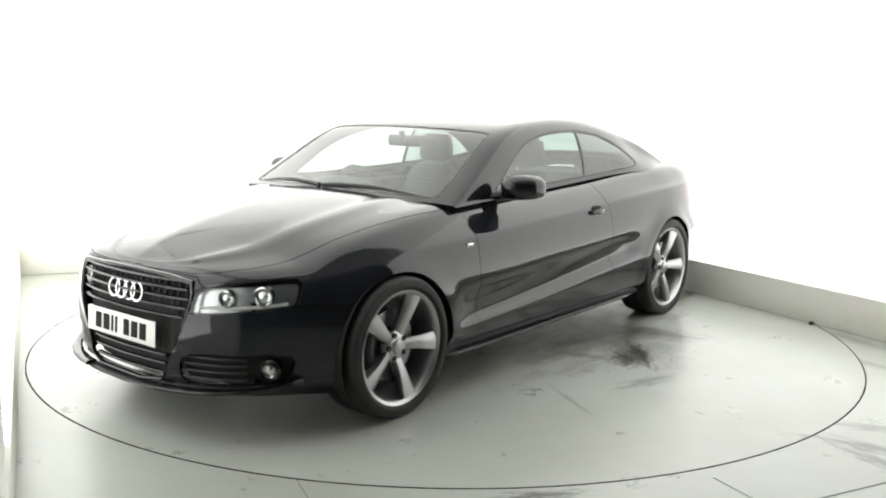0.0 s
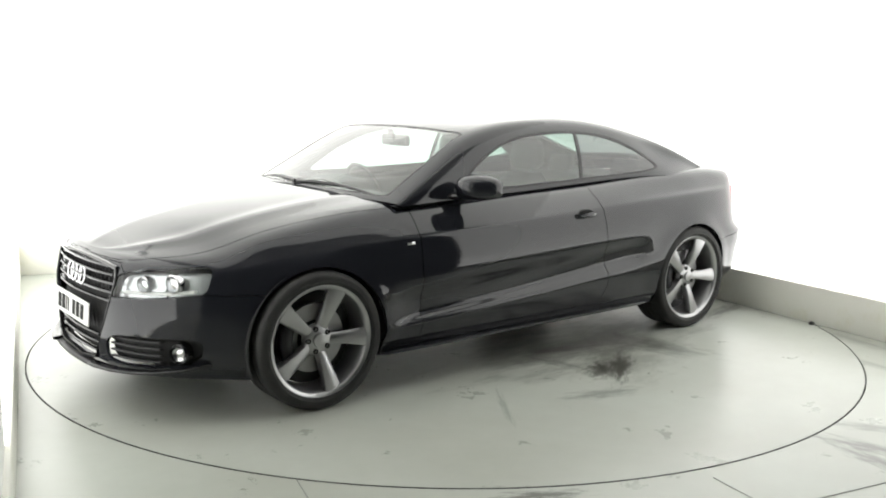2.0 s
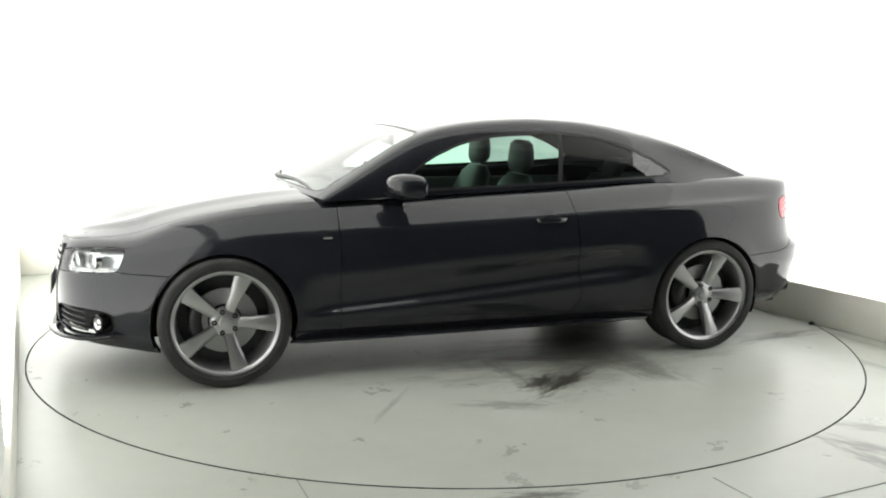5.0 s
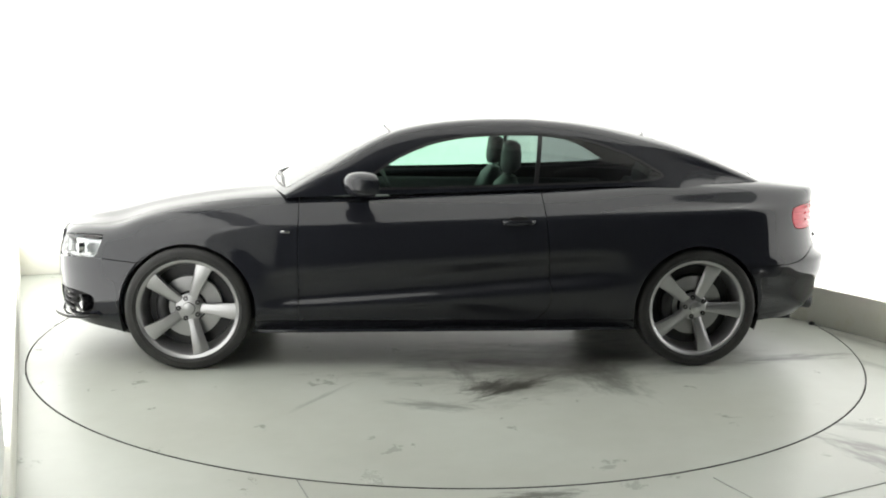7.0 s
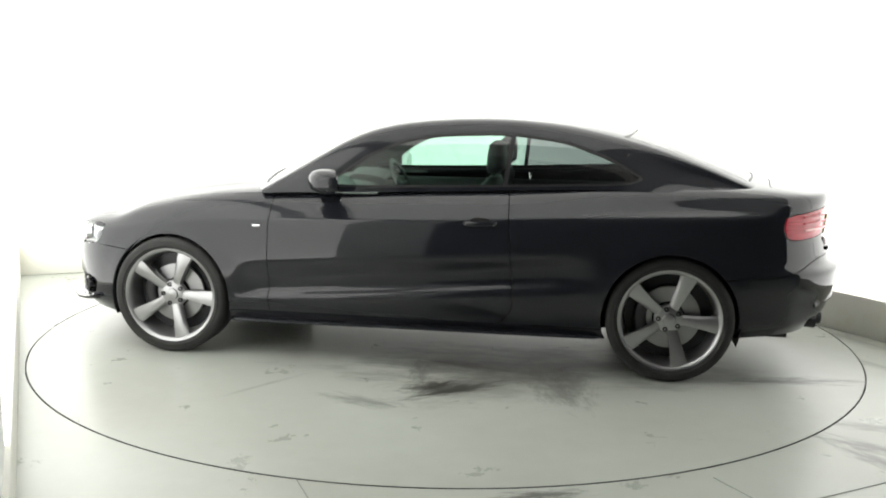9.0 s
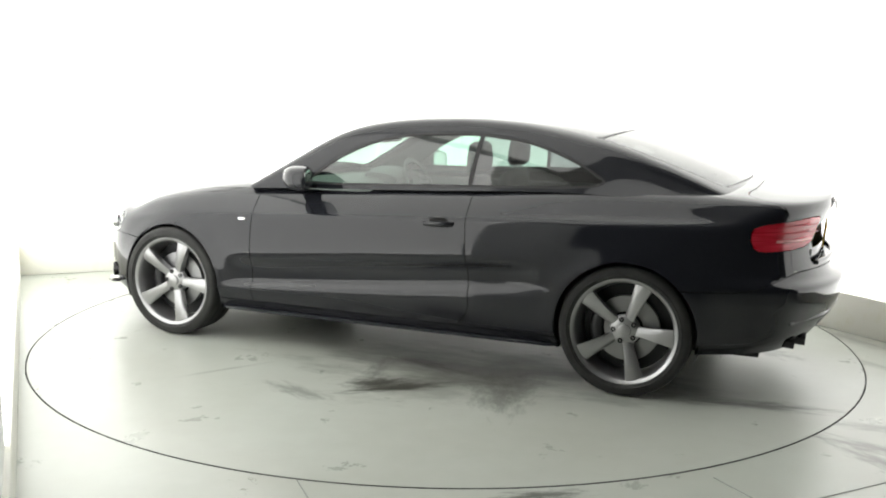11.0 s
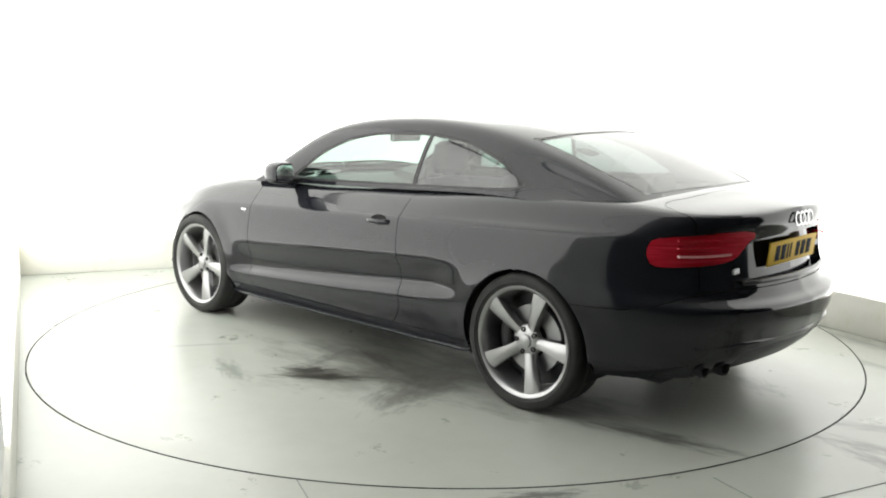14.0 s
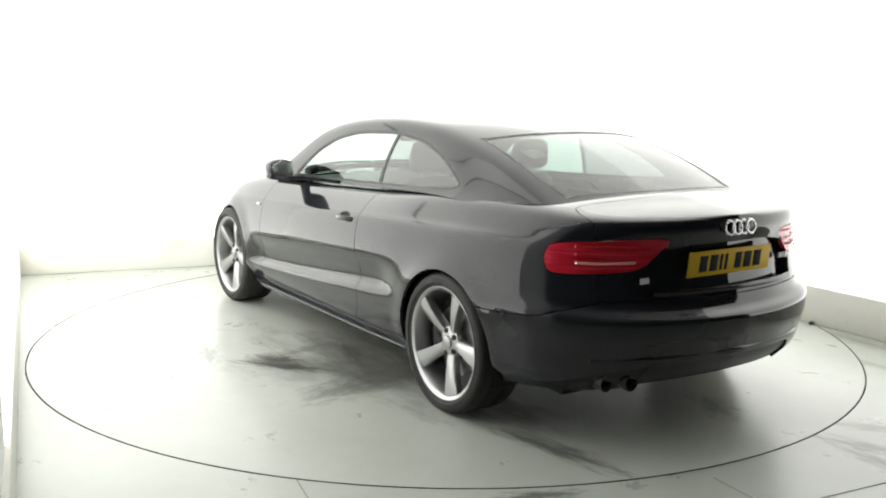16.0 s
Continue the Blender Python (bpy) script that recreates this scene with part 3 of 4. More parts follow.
def body_parts():
    sh = Shell(*body_grid())
    sh.cut(lambda x, y, z, a, b: arch(x, y, z), flankside)
    for outline in (HEADLAMP, GRILLE, INTAKE):
        sh.cut(lambda x, y, z, a, b: inside(outline, a if outline is HEADLAMP else y, z), lambda x, y, z, a, b: (x > 1.6) & (b < 2))
    for outline in (TAIL, RECESS, DIFFUSER):
        sh.cut(lambda x, y, z, a, b: inside(outline, a if outline is TAIL else y, z), lambda x, y, z, a, b: (x < -1.75) & (b < 2))
    up = lambda x, y, z, a, b: z > 0.66
    sh.cut(lambda x, y, z, a, b: inside(BONNET, x, y), lambda x, y, z, a, b: (b > -4) & (x > 0.6))
    sh.cut(lambda x, y, z, a, b: inside(CABIN, x, y), lambda x, y, z, a, b: b > 0)
    sh.cut(lambda x, y, z, a, b: inside(BOOT, x, y), lambda x, y, z, a, b: (b > -12) & (x < -1.6) & (z > 0.655))
    sh.cut(lambda x, y, z, a, b: z - BUMPER_F(y), lambda x, y, z, a, b: (x > 1.4) & (b < 1))
    sh.cut(lambda x, y, z, a, b: z - BUMPER_R(y), lambda x, y, z, a, b: (x < -1.55) & (b < 1))
    mid = lambda x, y, z, a, b: (np.abs(x) < 1.1) & (y > 0.6)
    sh.cut(lambda x, y, z, a, b: x - 0.797, mid)
    sh.cut(lambda x, y, z, a, b: door_back(x, z), mid)
    sh.cut(lambda x, y, z, a, b: z - 0.262, mid)

    def rule(x, y, z, a, b):
        n = np.full(len(x), "rear_quarter", dtype=object)
        n[x > 0.797] = "front_wing"
        n[(x <= 0.797) & (door_back(x, z) > 0)] = "door"
        n[(x > 1.4) & (z < BUMPER_F(y))] = "front_bumper"
        n[(x < -1.55) & (z < BUMPER_R(y))] = "rear_bumper"
        n[(np.abs(x) < 1.1) & (z < 0.262)] = "sill"
        n[(inside(BOOT, x, y) < 0) & (z > 0.648) & (x < -1.6)] = "boot_lid"
        n[(inside(BONNET, x, y) < 0) & (z > 0.66) & (x > 0.6)] = "bonnet"
        n[(inside(CABIN, x, y) < 0) & (b > 0)] = ""
        for outline, name in ((HEADLAMP, "headlamp"), (GRILLE, "grille"), (INTAKE, "air_intake")):
            n[(inside(outline, a if outline is HEADLAMP else y, z) < 0) & (x > 1.6) & (b < 2)] = name
        for outline, name in ((TAIL, "tail_lamp"), (RECESS, "plate_recess"), (DIFFUSER, "diffuser")):
            n[(inside(outline, a if outline is TAIL else y, z) < 0) & (x < -1.75) & (b < 2)] = name
        n[(arch(x, y, z) < 0) & (y > 0.55) & (z < 0.7)] = ""
        return n
    sh.sort(rule)
    return sh


# ---- the cabin surface ----
WINDOW = rounded([(0.53, 0.962), (0.414, 1.04), (0.277, 1.138), (0.093, 1.217), (-0.123, 1.259), (-0.497, 1.272), (-0.80, 1.237), (-1.05, 1.15), (-1.275, 1.015), (-0.484, 0.982), (0.30, 0.957)], 2)


def cabin_grid():
    q = np.linspace(0, 1, 120)
    key = (0, 0.12, 0.24, 0.36, 0.5, 0.62, 0.74, 0.88, 1.0)

    def line(*v):
        return curve(*zip(key, v))(q)
    c = np.stack([line(1.03, 0.68, 0.31, -0.06, -0.40, -0.75, -1.17, -1.57, -1.945), 0 * q, line(0.955, 1.130, 1.302, 1.360, 1.374, 1.362, 1.299, 1.172, 1.012)], -1)
    r = np.stack([line(0.875, 0.585, 0.275, -0.08, -0.41, -0.71, -1.07, -1.46, -1.83), line(0.775, 0.73, 0.668, 0.628, 0.60, 0.588, 0.59, 0.63, 0.64), line(0.93, 1.10, 1.272, 1.326, 1.337, 1.318, 1.252, 1.140, 0.990)], -1)
    b = np.stack([line(0.85, 0.62, 0.26, -0.10, -0.42, -0.72, -1.06, -1.42, -1.74), line(0.79, 0.785, 0.768, 0.752, 0.747, 0.744, 0.745, 0.752, 0.70), line(0.915, 0.926, 0.937, 0.948, 0.962, 0.976, 0.985, 0.972, 0.955)], -1)
    for k in (c, r, b):
        smooth_rows(k[:, None, :], 30, 0)
    w = np.linspace(0, 1, 19)
    top = c[:, None] + (r - c)[:, None] * np.stack([w ** 2, w, w ** 2.3], -1)[None]
    s = np.linspace(0, 1, 17)[1:]
    side = r[:, None] + (b - r)[:, None] * s[None, :, None]
    bend = 1 + 0.7 * curve((0, 0), (0.72, 0), (0.88, 1), (1.0, 1))(q)
    side[..., 1] = r[:, None, 1] + (b - r)[:, None, 1] * s[None] ** bend[:, None]
    side[..., 1] += 0.022 * np.sin(np.pi * s)[None] * (np.sin(np.pi * np.clip(q, 0.02, 0.98)) ** 0.5 * (q < 0.99) * (1.7 - bend) / 0.7)[:, None]
    g = np.concatenate([top, side], 1)[:, ::-1]
    smooth_rows(g, 4, 1, 11, 19)
    smooth_rows(g, 12, 0)
    g[:, -1, 1] = 0
    ww = np.concatenate([w, 1 + s])[::-1]
    return g[::-1], np.repeat(q[::-1, None], g.shape[1], 1), np.repeat(ww[None], len(q), 0)


PILLAR = (-0.486, 0.969, -0.523, 1.264)


def pillar(x, z):
    t = (z - PILLAR[1]) / (PILLAR[3] - PILLAR[1])
    return x - (PILLAR[0] + (PILLAR[2] - PILLAR[0]) * t)


def cabin_parts():
    sh = Shell(*cabin_grid())
    low = lambda x, y, z, q, w: w > 1.02
    sh.cut(lambda x, y, z, q, w: inside(WINDOW, x, z), low)
    sh.cut(lambda x, y, z, q, w: inside(WINDOW, x, z) + 0.013, low)
    sh.cut(lambda x, y, z, q, w: pillar(x, z) - 0.012, low)
    sh.cut(lambda x, y, z, q, w: pillar(x, z) + 0.012, low)
    screen = lambda q, w: np.maximum(np.maximum((w - 0.90) * 0.65, (q - 0.232) * 3.2), (0.012 - q) * 3.2)
    back = lambda q, w: np.maximum(np.maximum((w - 0.88 + 0.5 * np.clip(q - 0.9, 0, 1)) * 0.6, (0.752 - q) * 3.0), (q - 0.975) * 3.0)
    high = lambda x, y, z, q, w: w < 1.0
    for g in (screen, back):
        sh.cut(lambda x, y, z, q, w: g(q, w), high)
        sh.cut(lambda x, y, z, q, w: g(q, w) + 0.012, high)

    def rule(x, y, z, q, w):
        n = np.full(len(x), "roof", dtype=object)
        win = inside(WINDOW, x, z)
        glass_in, low_w = win < -0.013, w > 1.02
        n[low_w & (win < 0)] = "window_trim"
        n[low_w & glass_in & (pillar(x, z) > 0.012)] = "door_window"
        n[low_w & glass_in & (pillar(x, z) < -0.012)] = "quarter_window"
        for g, name in ((screen, "windscreen"), (back, "rear_window")):
            v = g(q, w)
            n[(w < 1.0) & (v < 0)] = name + "_trim"
            n[(w < 1.0) & (v < -0.012)] = name
        return n
    sh.sort(rule)
    return sh


# ---- small shapes ----
def lathe(bm, profile, n=64, m=Matrix()):
    """Turn (radius, height) points about the y axis."""
    rows = []
    for r, h in profile:
        rows.append([bm.verts.new(m @ Vector((r * math.cos(2 * math.pi * i / n), h, r * math.sin(2 * math.pi * i / n)))) for i in range(n)])
    for p, q in zip(rows, rows[1:]):
        for i in range(n):
            bm.faces.new((p[i], q[i], q[(i + 1) % n], p[(i + 1) % n]))
    return bm


def loft(bm, sections, cap=True):
    """Skin over closed sections of equal count."""
    rows = [[bm.verts.new(p) for p in s] for s in sections]
    n = len(rows[0])
    for p, q in zip(rows, rows[1:]):
        for i in range(n):
            bm.faces.new((p[i], p[(i + 1) % n], q[(i + 1) % n], q[i]))
    if cap:
        bm.faces.new(rows[0][::-1])
        bm.faces.new(rows[-1])
    bmesh.ops.recalc_face_normals(bm, faces=bm.faces)
    return bm


def oval(c, u, v, n=20, power=2.6):
    """A rounded closed section about c with half axes u and v."""
    c, u, v = Vector(c), Vector(u), Vector(v)
    out = []
    for i in range(n):
        a = 2 * math.pi * i / n
        ca, sa = math.cos(a), math.sin(a)
        out.append(c + u * math.copysign(abs(ca) ** (2 / power), ca) + v * math.copysign(abs(sa) ** (2 / power), sa))
    return out


def ring(bm, c, r, tube, axis_x, axis_z, n=28, k=8):
    c, ax, az = Vector(c), Vector(axis_x), Vector(axis_z)
    ay = ax.cross(az)
    rows = []
    for i in range(n):
        a = 2 * math.pi * i / n
        d = ax * math.cos(a) + az * math.sin(a)
        rows.append([bm.verts.new(c + d * (r + tube * math.cos(2 * math.pi * j / k)) + ay * tube * 0.6 * math.sin(2 * math.pi * j / k)) for j in range(k)])
    for i in range(n):
        p, q = rows[i], rows[(i + 1) % n]
        for j in range(k):
            bm.faces.new((p[j], q[j], q[(j + 1) % k], p[(j + 1) % k]))
    bmesh.ops.recalc_face_normals(bm, faces=bm.faces)
    return bm


def fade(bm, mirror):
    if mirror < 0:
        bmesh.ops.scale(bm, vec=(1, -1, 1), verts=bm.verts)
        bmesh.ops.reverse_faces(bm, faces=bm.faces)
    return bm


# ---- wheel ----
def build_wheel(car, x, side):
    """A five-bladed alloy wheel; its own y axis points out of the car."""
    hub = new("wheel")
    hub.parent = car
    hub.matrix_basis = pose(x, 0.795 * side, TYRE_R, 0, 0, 0 if side > 0 else 180)
    rim_r = 0.268
    part("tyre", lathe(bmesh.new(), [(rim_r - 0.012, -0.115), (rim_r + 0.01, -0.125), (0.315, -0.122), (0.327, -0.108), (0.330, -0.09), (0.330, -0.045), (0.325, -0.043), (0.325, -0.036), (0.330, -0.034), (0.330, 0.034), (0.325, 0.036), (0.325, 0.043), (0.330, 0.045),
                                    (0.330, 0.085), (0.327, 0.103), (0.318, 0.116), (0.305, 0.121), (0.29, 0.1205), (0.289, 0.1225), (0.283, 0.1225), (0.282, 0.119), (rim_r + 0.004, 0.113), (rim_r - 0.012, 0.105)], 96), M_TYRE, hub, "black low-profile tyre")
    part("rim", lathe(bmesh.new(), [(rim_r - 0.012, -0.11), (0.235, -0.10), (0.228, 0.0), (0.240, 0.07), (0.247, 0.098), (0.252, 0.106), (rim_r - 0.002, 0.112), (rim_r + 0.002, 0.109), (rim_r - 0.002, 0.10)], 96), M_ALLOY, hub, "grey alloy rim with a bright lip")
    bm = bmesh.new()
    lathe(bm, [(0.0, -0.02), (0.226, -0.02), (0.226, -0.035), (0.0, -0.035)], 48)
    part("inner_barrel", bm, M_ALLOY_DARK, hub)
    part("brake_disc", lathe(bmesh.new(), [(0.085, 0.0), (0.085, 0.022), (0.165, 0.022), (0.165, -0.005)], 56), M_STEEL, hub, "bright steel brake disc")
    bm = bmesh.new()
    loft(bm, [oval((0.15 * math.cos(a), 0.02, 0.15 * math.sin(a)), (0.035 * math.cos(a), 0, 0.035 * math.sin(a)), (0, 0.034, 0), 12) for a in [radians(d) for d in (-28, -14, 0, 14, 28)]])
    part("brake_caliper", bm, M_ALLOY_DARK, hub)
    # each blade: broad at the rim, narrow at the hub, with one edge folded down
    bm = bmesh.new()
    secs = []
    for r, half, lean, h in ((0.045, 0.028, 0.0, 0.070), (0.085, 0.027, -0.001, 0.080), (0.13, 0.031, -0.003, 0.090), (0.18, 0.037, -0.006, 0.098), (0.225, 0.043, -0.009, 0.103), (0.252, 0.047, -0.011, 0.104)):
        secs.append([Vector((lean - half, h - 0.010, r)), Vector((lean - half + 0.004, h - 0.001, r)), Vector((lean - half * 0.2, h, r)), Vector((lean + half * 0.45, h - 0.004, r)), Vector((lean + half - 0.003, h - 0.013, r)),
                     Vector((lean + half, h - 0.020, r)), Vector((lean + half * 0.7, h - 0.050, r)), Vector((lean - half * 0.8, h - 0.050, r))])
    loft(bm, secs)
    spoke = part("spoke", bm, M_ALLOY, hub)
    spoke.matrix_basis = pose(0, 0, 0, 0, -19, 0)
    for i in range(1, 5):
        o = new("spoke", spoke.data)
        o.parent = hub
        o.matrix_basis = pose(0, 0, 0, 0, -19 + 72 * i, 0)
    part("hub_cover", lathe(bmesh.new(), [(0.078, 0.045), (0.072, 0.066), (0.058, 0.074), (0.034, 0.077), (0.031, 0.086), (0.022, 0.089), (0.0, 0.090)], 40), M_ALLOY, hub)
    bolt = None
    for i in range(5):
        a = radians(-19 + 36 + 72 * i)
        if bolt is None:
            bolt = part("wheel_bolt", lathe(bmesh.new(), [(0.013, 0.06), (0.013, 0.079), (0.006, 0.080), (0.0055, 0.072), (0.0, 0.072)], 12), M_TRIM, hub)
        else:
            o = new("wheel_bolt", bolt.data)
            o.parent = hub
            bolt_o = o
        ob = bolt if i == 0 else bolt_o
        ob.matrix_basis = pose(0.056 * math.sin(a), 0, 0.056 * math.cos(a))
    return hub


# ---- inside the cabin ----
def build_seat(car, y):
    seat = part("front_seat", loft(bmesh.new(), [oval((0.42, y, 0.36), (0, 0.23, 0), (0, 0, 0.06)), oval((0.30, y, 0.42), (0, 0.26, 0), (0, 0, 0.10)), oval((0.0, y, 0.40), (0, 0.26, 0), (0, 0, 0.10)), oval((-0.15, y, 0.36), (0, 0.24, 0), (0, 0, 0.08))]), M_LEATHER, car, "black leather front seat")
    seat.matrix_basis = pose(-0.09, 0, 0)
    part("backrest", loft(bmesh.new(), [oval((-0.08, y, 0.40), (0.09, 0, 0), (0, 0.24, 0)), oval((-0.16, y, 0.60), (0.10, 0, 0), (0, 0.26, 0)), oval((-0.24, y, 0.82), (0.08, 0, 0), (0, 0.24, 0)), oval((-0.29, y, 0.96), (0.065, 0, 0), (0, 0.19, 0)), oval((-0.305, y, 1.01), (0.03, 0, 0), (0, 0.13, 0))]), M_LEATHER, seat)
    part("headrest", loft(bmesh.new(), [oval((-0.30, y, 1.03), (0.035, 0, 0), (0, 0.10, 0)), oval((-0.31, y, 1.06), (0.055, 0, 0), (0, 0.13, 0)), oval((-0.315, y, 1.13), (0.055, 0, 0), (0, 0.13, 0)), oval((-0.315, y, 1.19), (0.045, 0, 0), (0, 0.115, 0)), oval((-0.315, y, 1.21), (0.02, 0, 0), (0, 0.08, 0))]), M_LEATHER, seat)
    for dy in (-0.05, 0.05):
        bm = bmesh.new()
        loft(bm, [oval((-0.30, y + dy, 0.99), (0.007, 0, 0), (0, 0.007, 0), 8), oval((-0.305, y + dy, 1.06), (0.007, 0, 0), (0, 0.007, 0), 8)])
        part("headrest_post", bm, M_CHROME, seat)


def build_interior(car):
    bm = bmesh.new()
    box(bm, (-2.0, -0.70, 0.225), (1.0, 0.70, 0.27))
    box(bm, (0.95, -0.62, 0.215), (2.0, 0.62, 0.60))
    box(bm, (-2.1, -0.60, 0.28), (-1.75, 0.60, 0.80))
    box(bm, (-1.0, -0.76, 0.19), (1.0, -0.66, 0.40))
    box(bm, (-1.0, 0.66, 0.19), (1.0, 0.76, 0.40))
    part("underbody", bm, M_UNDER, car)
    for side in (1, -1):
        bm = bmesh.new()
        box(bm, (-1.2, 0.66, 0.4), (0.95, 0.74, 0.90), 0.02)
        part("door_lining", fade(bm, side), M_CABIN, car)
        for cx in (WHEEL_X, -WHEEL_X):
            bm = bmesh.new()
            rows = []
            for y in (0.50, 0.80, 0.875):
                rows.append([bm.verts.new((cx + (ARCH_R + 0.012) * math.cos(a), y, WHEEL_Z + (ARCH_R + 0.012) * math.sin(a))) for a in np.linspace(-0.35, math.pi + 0.35, 40)])
            for p, q in zip(rows, rows[1:]):
                for i in range(39):
                    bm.faces.new((p[i], p[i + 1], q[i + 1], q[i]))
            back = [v for v in rows[0]]
            bm.faces.new(back)
            part("arch_liner", fade(bm, side), M_UNDER, car)
    # dashboard with its hood, then the wheel on the right-hand side of the car
    part("dashboard", loft(bmesh.new(), [oval((0.66, y, 0.80 - 0.03 * abs(y)), (0.30, 0, 0.02), (0, 0, 0.13), 20, 3) for y in (-0.70, -0.45, -0.3, 0, 0.35, 0.70)]), M_CABIN, car, "dark moulded dashboard")
    part("instrument_hood", loft(bmesh.new(), [oval((0.50, y, 0.945 - 3.5 * (abs(y + 0.36) ** 2) * 0.25), (0.12, 0, 0.01), (0, 0, 0.035), 16) for y in (-0.55, -0.45, -0.36, -0.27, -0.17)]), M_CABIN, car)
    tilt = Vector((0.42, 0, 0.9)).normalized()
    wheel = part("steering_wheel", ring(bmesh.new(), (0.30, -0.36, 0.87), 0.175, 0.016, (0, 1, 0), tilt, 40), M_LEATHER, car, "black leather steering wheel")
    bm = bmesh.new()
    loft(bm, [oval((0.31, -0.36, 0.865), (0, 0.06, 0), (0.025, 0, 0.055), 16), oval((0.34, -0.36, 0.85), (0, 0.05, 0), (0.022, 0, 0.05), 16)])
    for s in (-1, 1):
        loft(bm, [oval((0.315, -0.36 + s * 0.04, 0.865), (0.008, 0, 0), (0, 0, 0.016), 10), oval((0.305, -0.36 + s * 0.17, 0.872), (0.007, 0, 0), (0, 0, 0.013), 10)])
    part("wheel_boss", bm, M_CABIN, wheel)
    build_seat(car, 0.36)
    build_seat(car, -0.36)
    bench = part("rear_bench", loft(bmesh.new(), [oval((-0.62, 0, 0.42), (0, 0.58, 0), (0, 0, 0.09)), oval((-0.85, 0, 0.46), (0, 0.60, 0), (0, 0, 0.12)), oval((-1.10, 0, 0.42), (0, 0.60, 0), (0, 0, 0.12))]), M_LEATHER, car, "black leather rear bench")
    part("backrest", loft(bmesh.new(), [oval((-1.12, 0, 0.45), (0.10, 0, 0), (0, 0.60, 0)), oval((-1.25, 0, 0.75), (0.10, 0, 0), (0, 0.60, 0)), oval((-1.35, 0, 0.93), (0.06, 0, 0), (0, 0.56, 0))]), M_LEATHER, bench)
    for y in (0.30, -0.30):
        part("headrest", loft(bmesh.new(), [oval((-1.36, y, 0.93), (0.04, 0, 0), (0, 0.11, 0)), oval((-1.38, y, 0.99), (0.05, 0, 0), (0, 0.12, 0)), oval((-1.39, y, 1.05), (0.03, 0, 0), (0, 0.10, 0))]), M_LEATHER, bench)
    bm = bmesh.new()
    box(bm, (-1.82, -0.62, 0.90), (-1.38, 0.62, 0.925), 0.01)
    part("parcel_shelf", bm, M_CABIN, car)
    mirror = part("rear_view_mirror", loft(bmesh.new(), [oval((0.33, y, 1.20), (0.018, 0, 0), (0, 0, 0.034), 14) for y in (-0.12, -0.11, 0, 0.11, 0.12)]), M_TRIM, car, "black inside mirror")
    bm = bmesh.new()
    loft(bm, [oval((0.345, 0, 1.20), (0.012, 0, 0), (0, 0.012, 0), 8), oval((0.37, 0, 1.262), (0.02, 0, 0), (0, 0.02, 0), 8)])
    part("stalk", bm, M_TRIM, mirror)


# ---- outer fittings ----
def build_mirror(car, side):
    bm = bmesh.new()
    secs = []
    for y, half_x, half_z, cx, cz in ((0.835, 0.045, 0.045, 0.475, 0.985), (0.85, 0.085, 0.062, 0.47, 0.995), (0.89, 0.105, 0.068, 0.46, 1.0), (0.94, 0.10, 0.066, 0.448, 1.002), (0.98, 0.085, 0.058, 0.435, 1.0), (1.005, 0.06, 0.044, 0.42, 0.997), (1.015, 0.025, 0.022, 0.41, 0.995)):
        s = oval((cx, y, cz), (half_x, 0, 0), (0, 0, half_z), 24, 2.5)
        secs.append([Vector((max(p.x, cx - 0.05), p.y, p.z)) for p in s])
    loft(bm, secs)
    shell = part("door_mirror", fade(bm, side), M_PAINT, car, "gloss black door mirror")
    bm = bmesh.new()
    loft(bm, [oval((cx, y, cz), (0.003, 0, 0), (0, hy * 0.0, hz), 20) for y, hz, hy, cx, cz in ((0.85, 0.035, 1, 0.412, 0.997), (0.87, 0.05, 1, 0.405, 0.999), (0.93, 0.054, 1, 0.392, 1.002), (0.98, 0.04, 1, 0.38, 1.0), (0.995, 0.022, 1, 0.372, 0.998))])
    part("mirror_glass", fade(bm, side), M_CHROME, shell)
    bm = bmesh.new()
    loft(bm, [oval((0.49, 0.735, 0.952), (0.075, 0, 0), (0, 0, 0.018), 14), oval((0.485, 0.79, 0.948), (0.06, 0, 0), (0, 0, 0.018), 14), oval((0.475, 0.85, 0.955), (0.05, 0, 0), (0, 0, 0.018), 14), oval((0.47, 0.90, 0.95), (0.035, 0, 0), (0, 0, 0.012), 14)])
    part("mirror_arm", fade(bm, side), M_GLOSSY, shell)


def build_handle(door, side):
    bm = bmesh.new()
    secs = []
    for x, out, half in ((-0.28, 0.878, 0.011), (-0.30, 0.904, 0.013), (-0.36, 0.917, 0.0135), (-0.41, 0.916, 0.013), (-0.455, 0.902, 0.0125), (-0.475, 0.876, 0.011)):
        secs.append(oval((x, out, 0.800 - 0.02 * (x + 0.38)), (0, 0.008, 0), (0, 0, half), 12))
    loft(bm, secs)
    part("door_handle", fade(bm, side), M_PAINT, door, "gloss black bar handle")
    # raised black oval: the dark of a hollow put into colour
    bm = bmesh.new()
    loft(bm, [oval((-0.378, 0.876, 0.797), (0.068, 0, 0), (0, 0, 0.036), 20), oval((-0.378, 0.8915, 0.797), (0.064, 0, 0), (0, 0, 0.032), 20)])
    part("handle_shade_oval", fade(bm, side), M_UNDER, door)


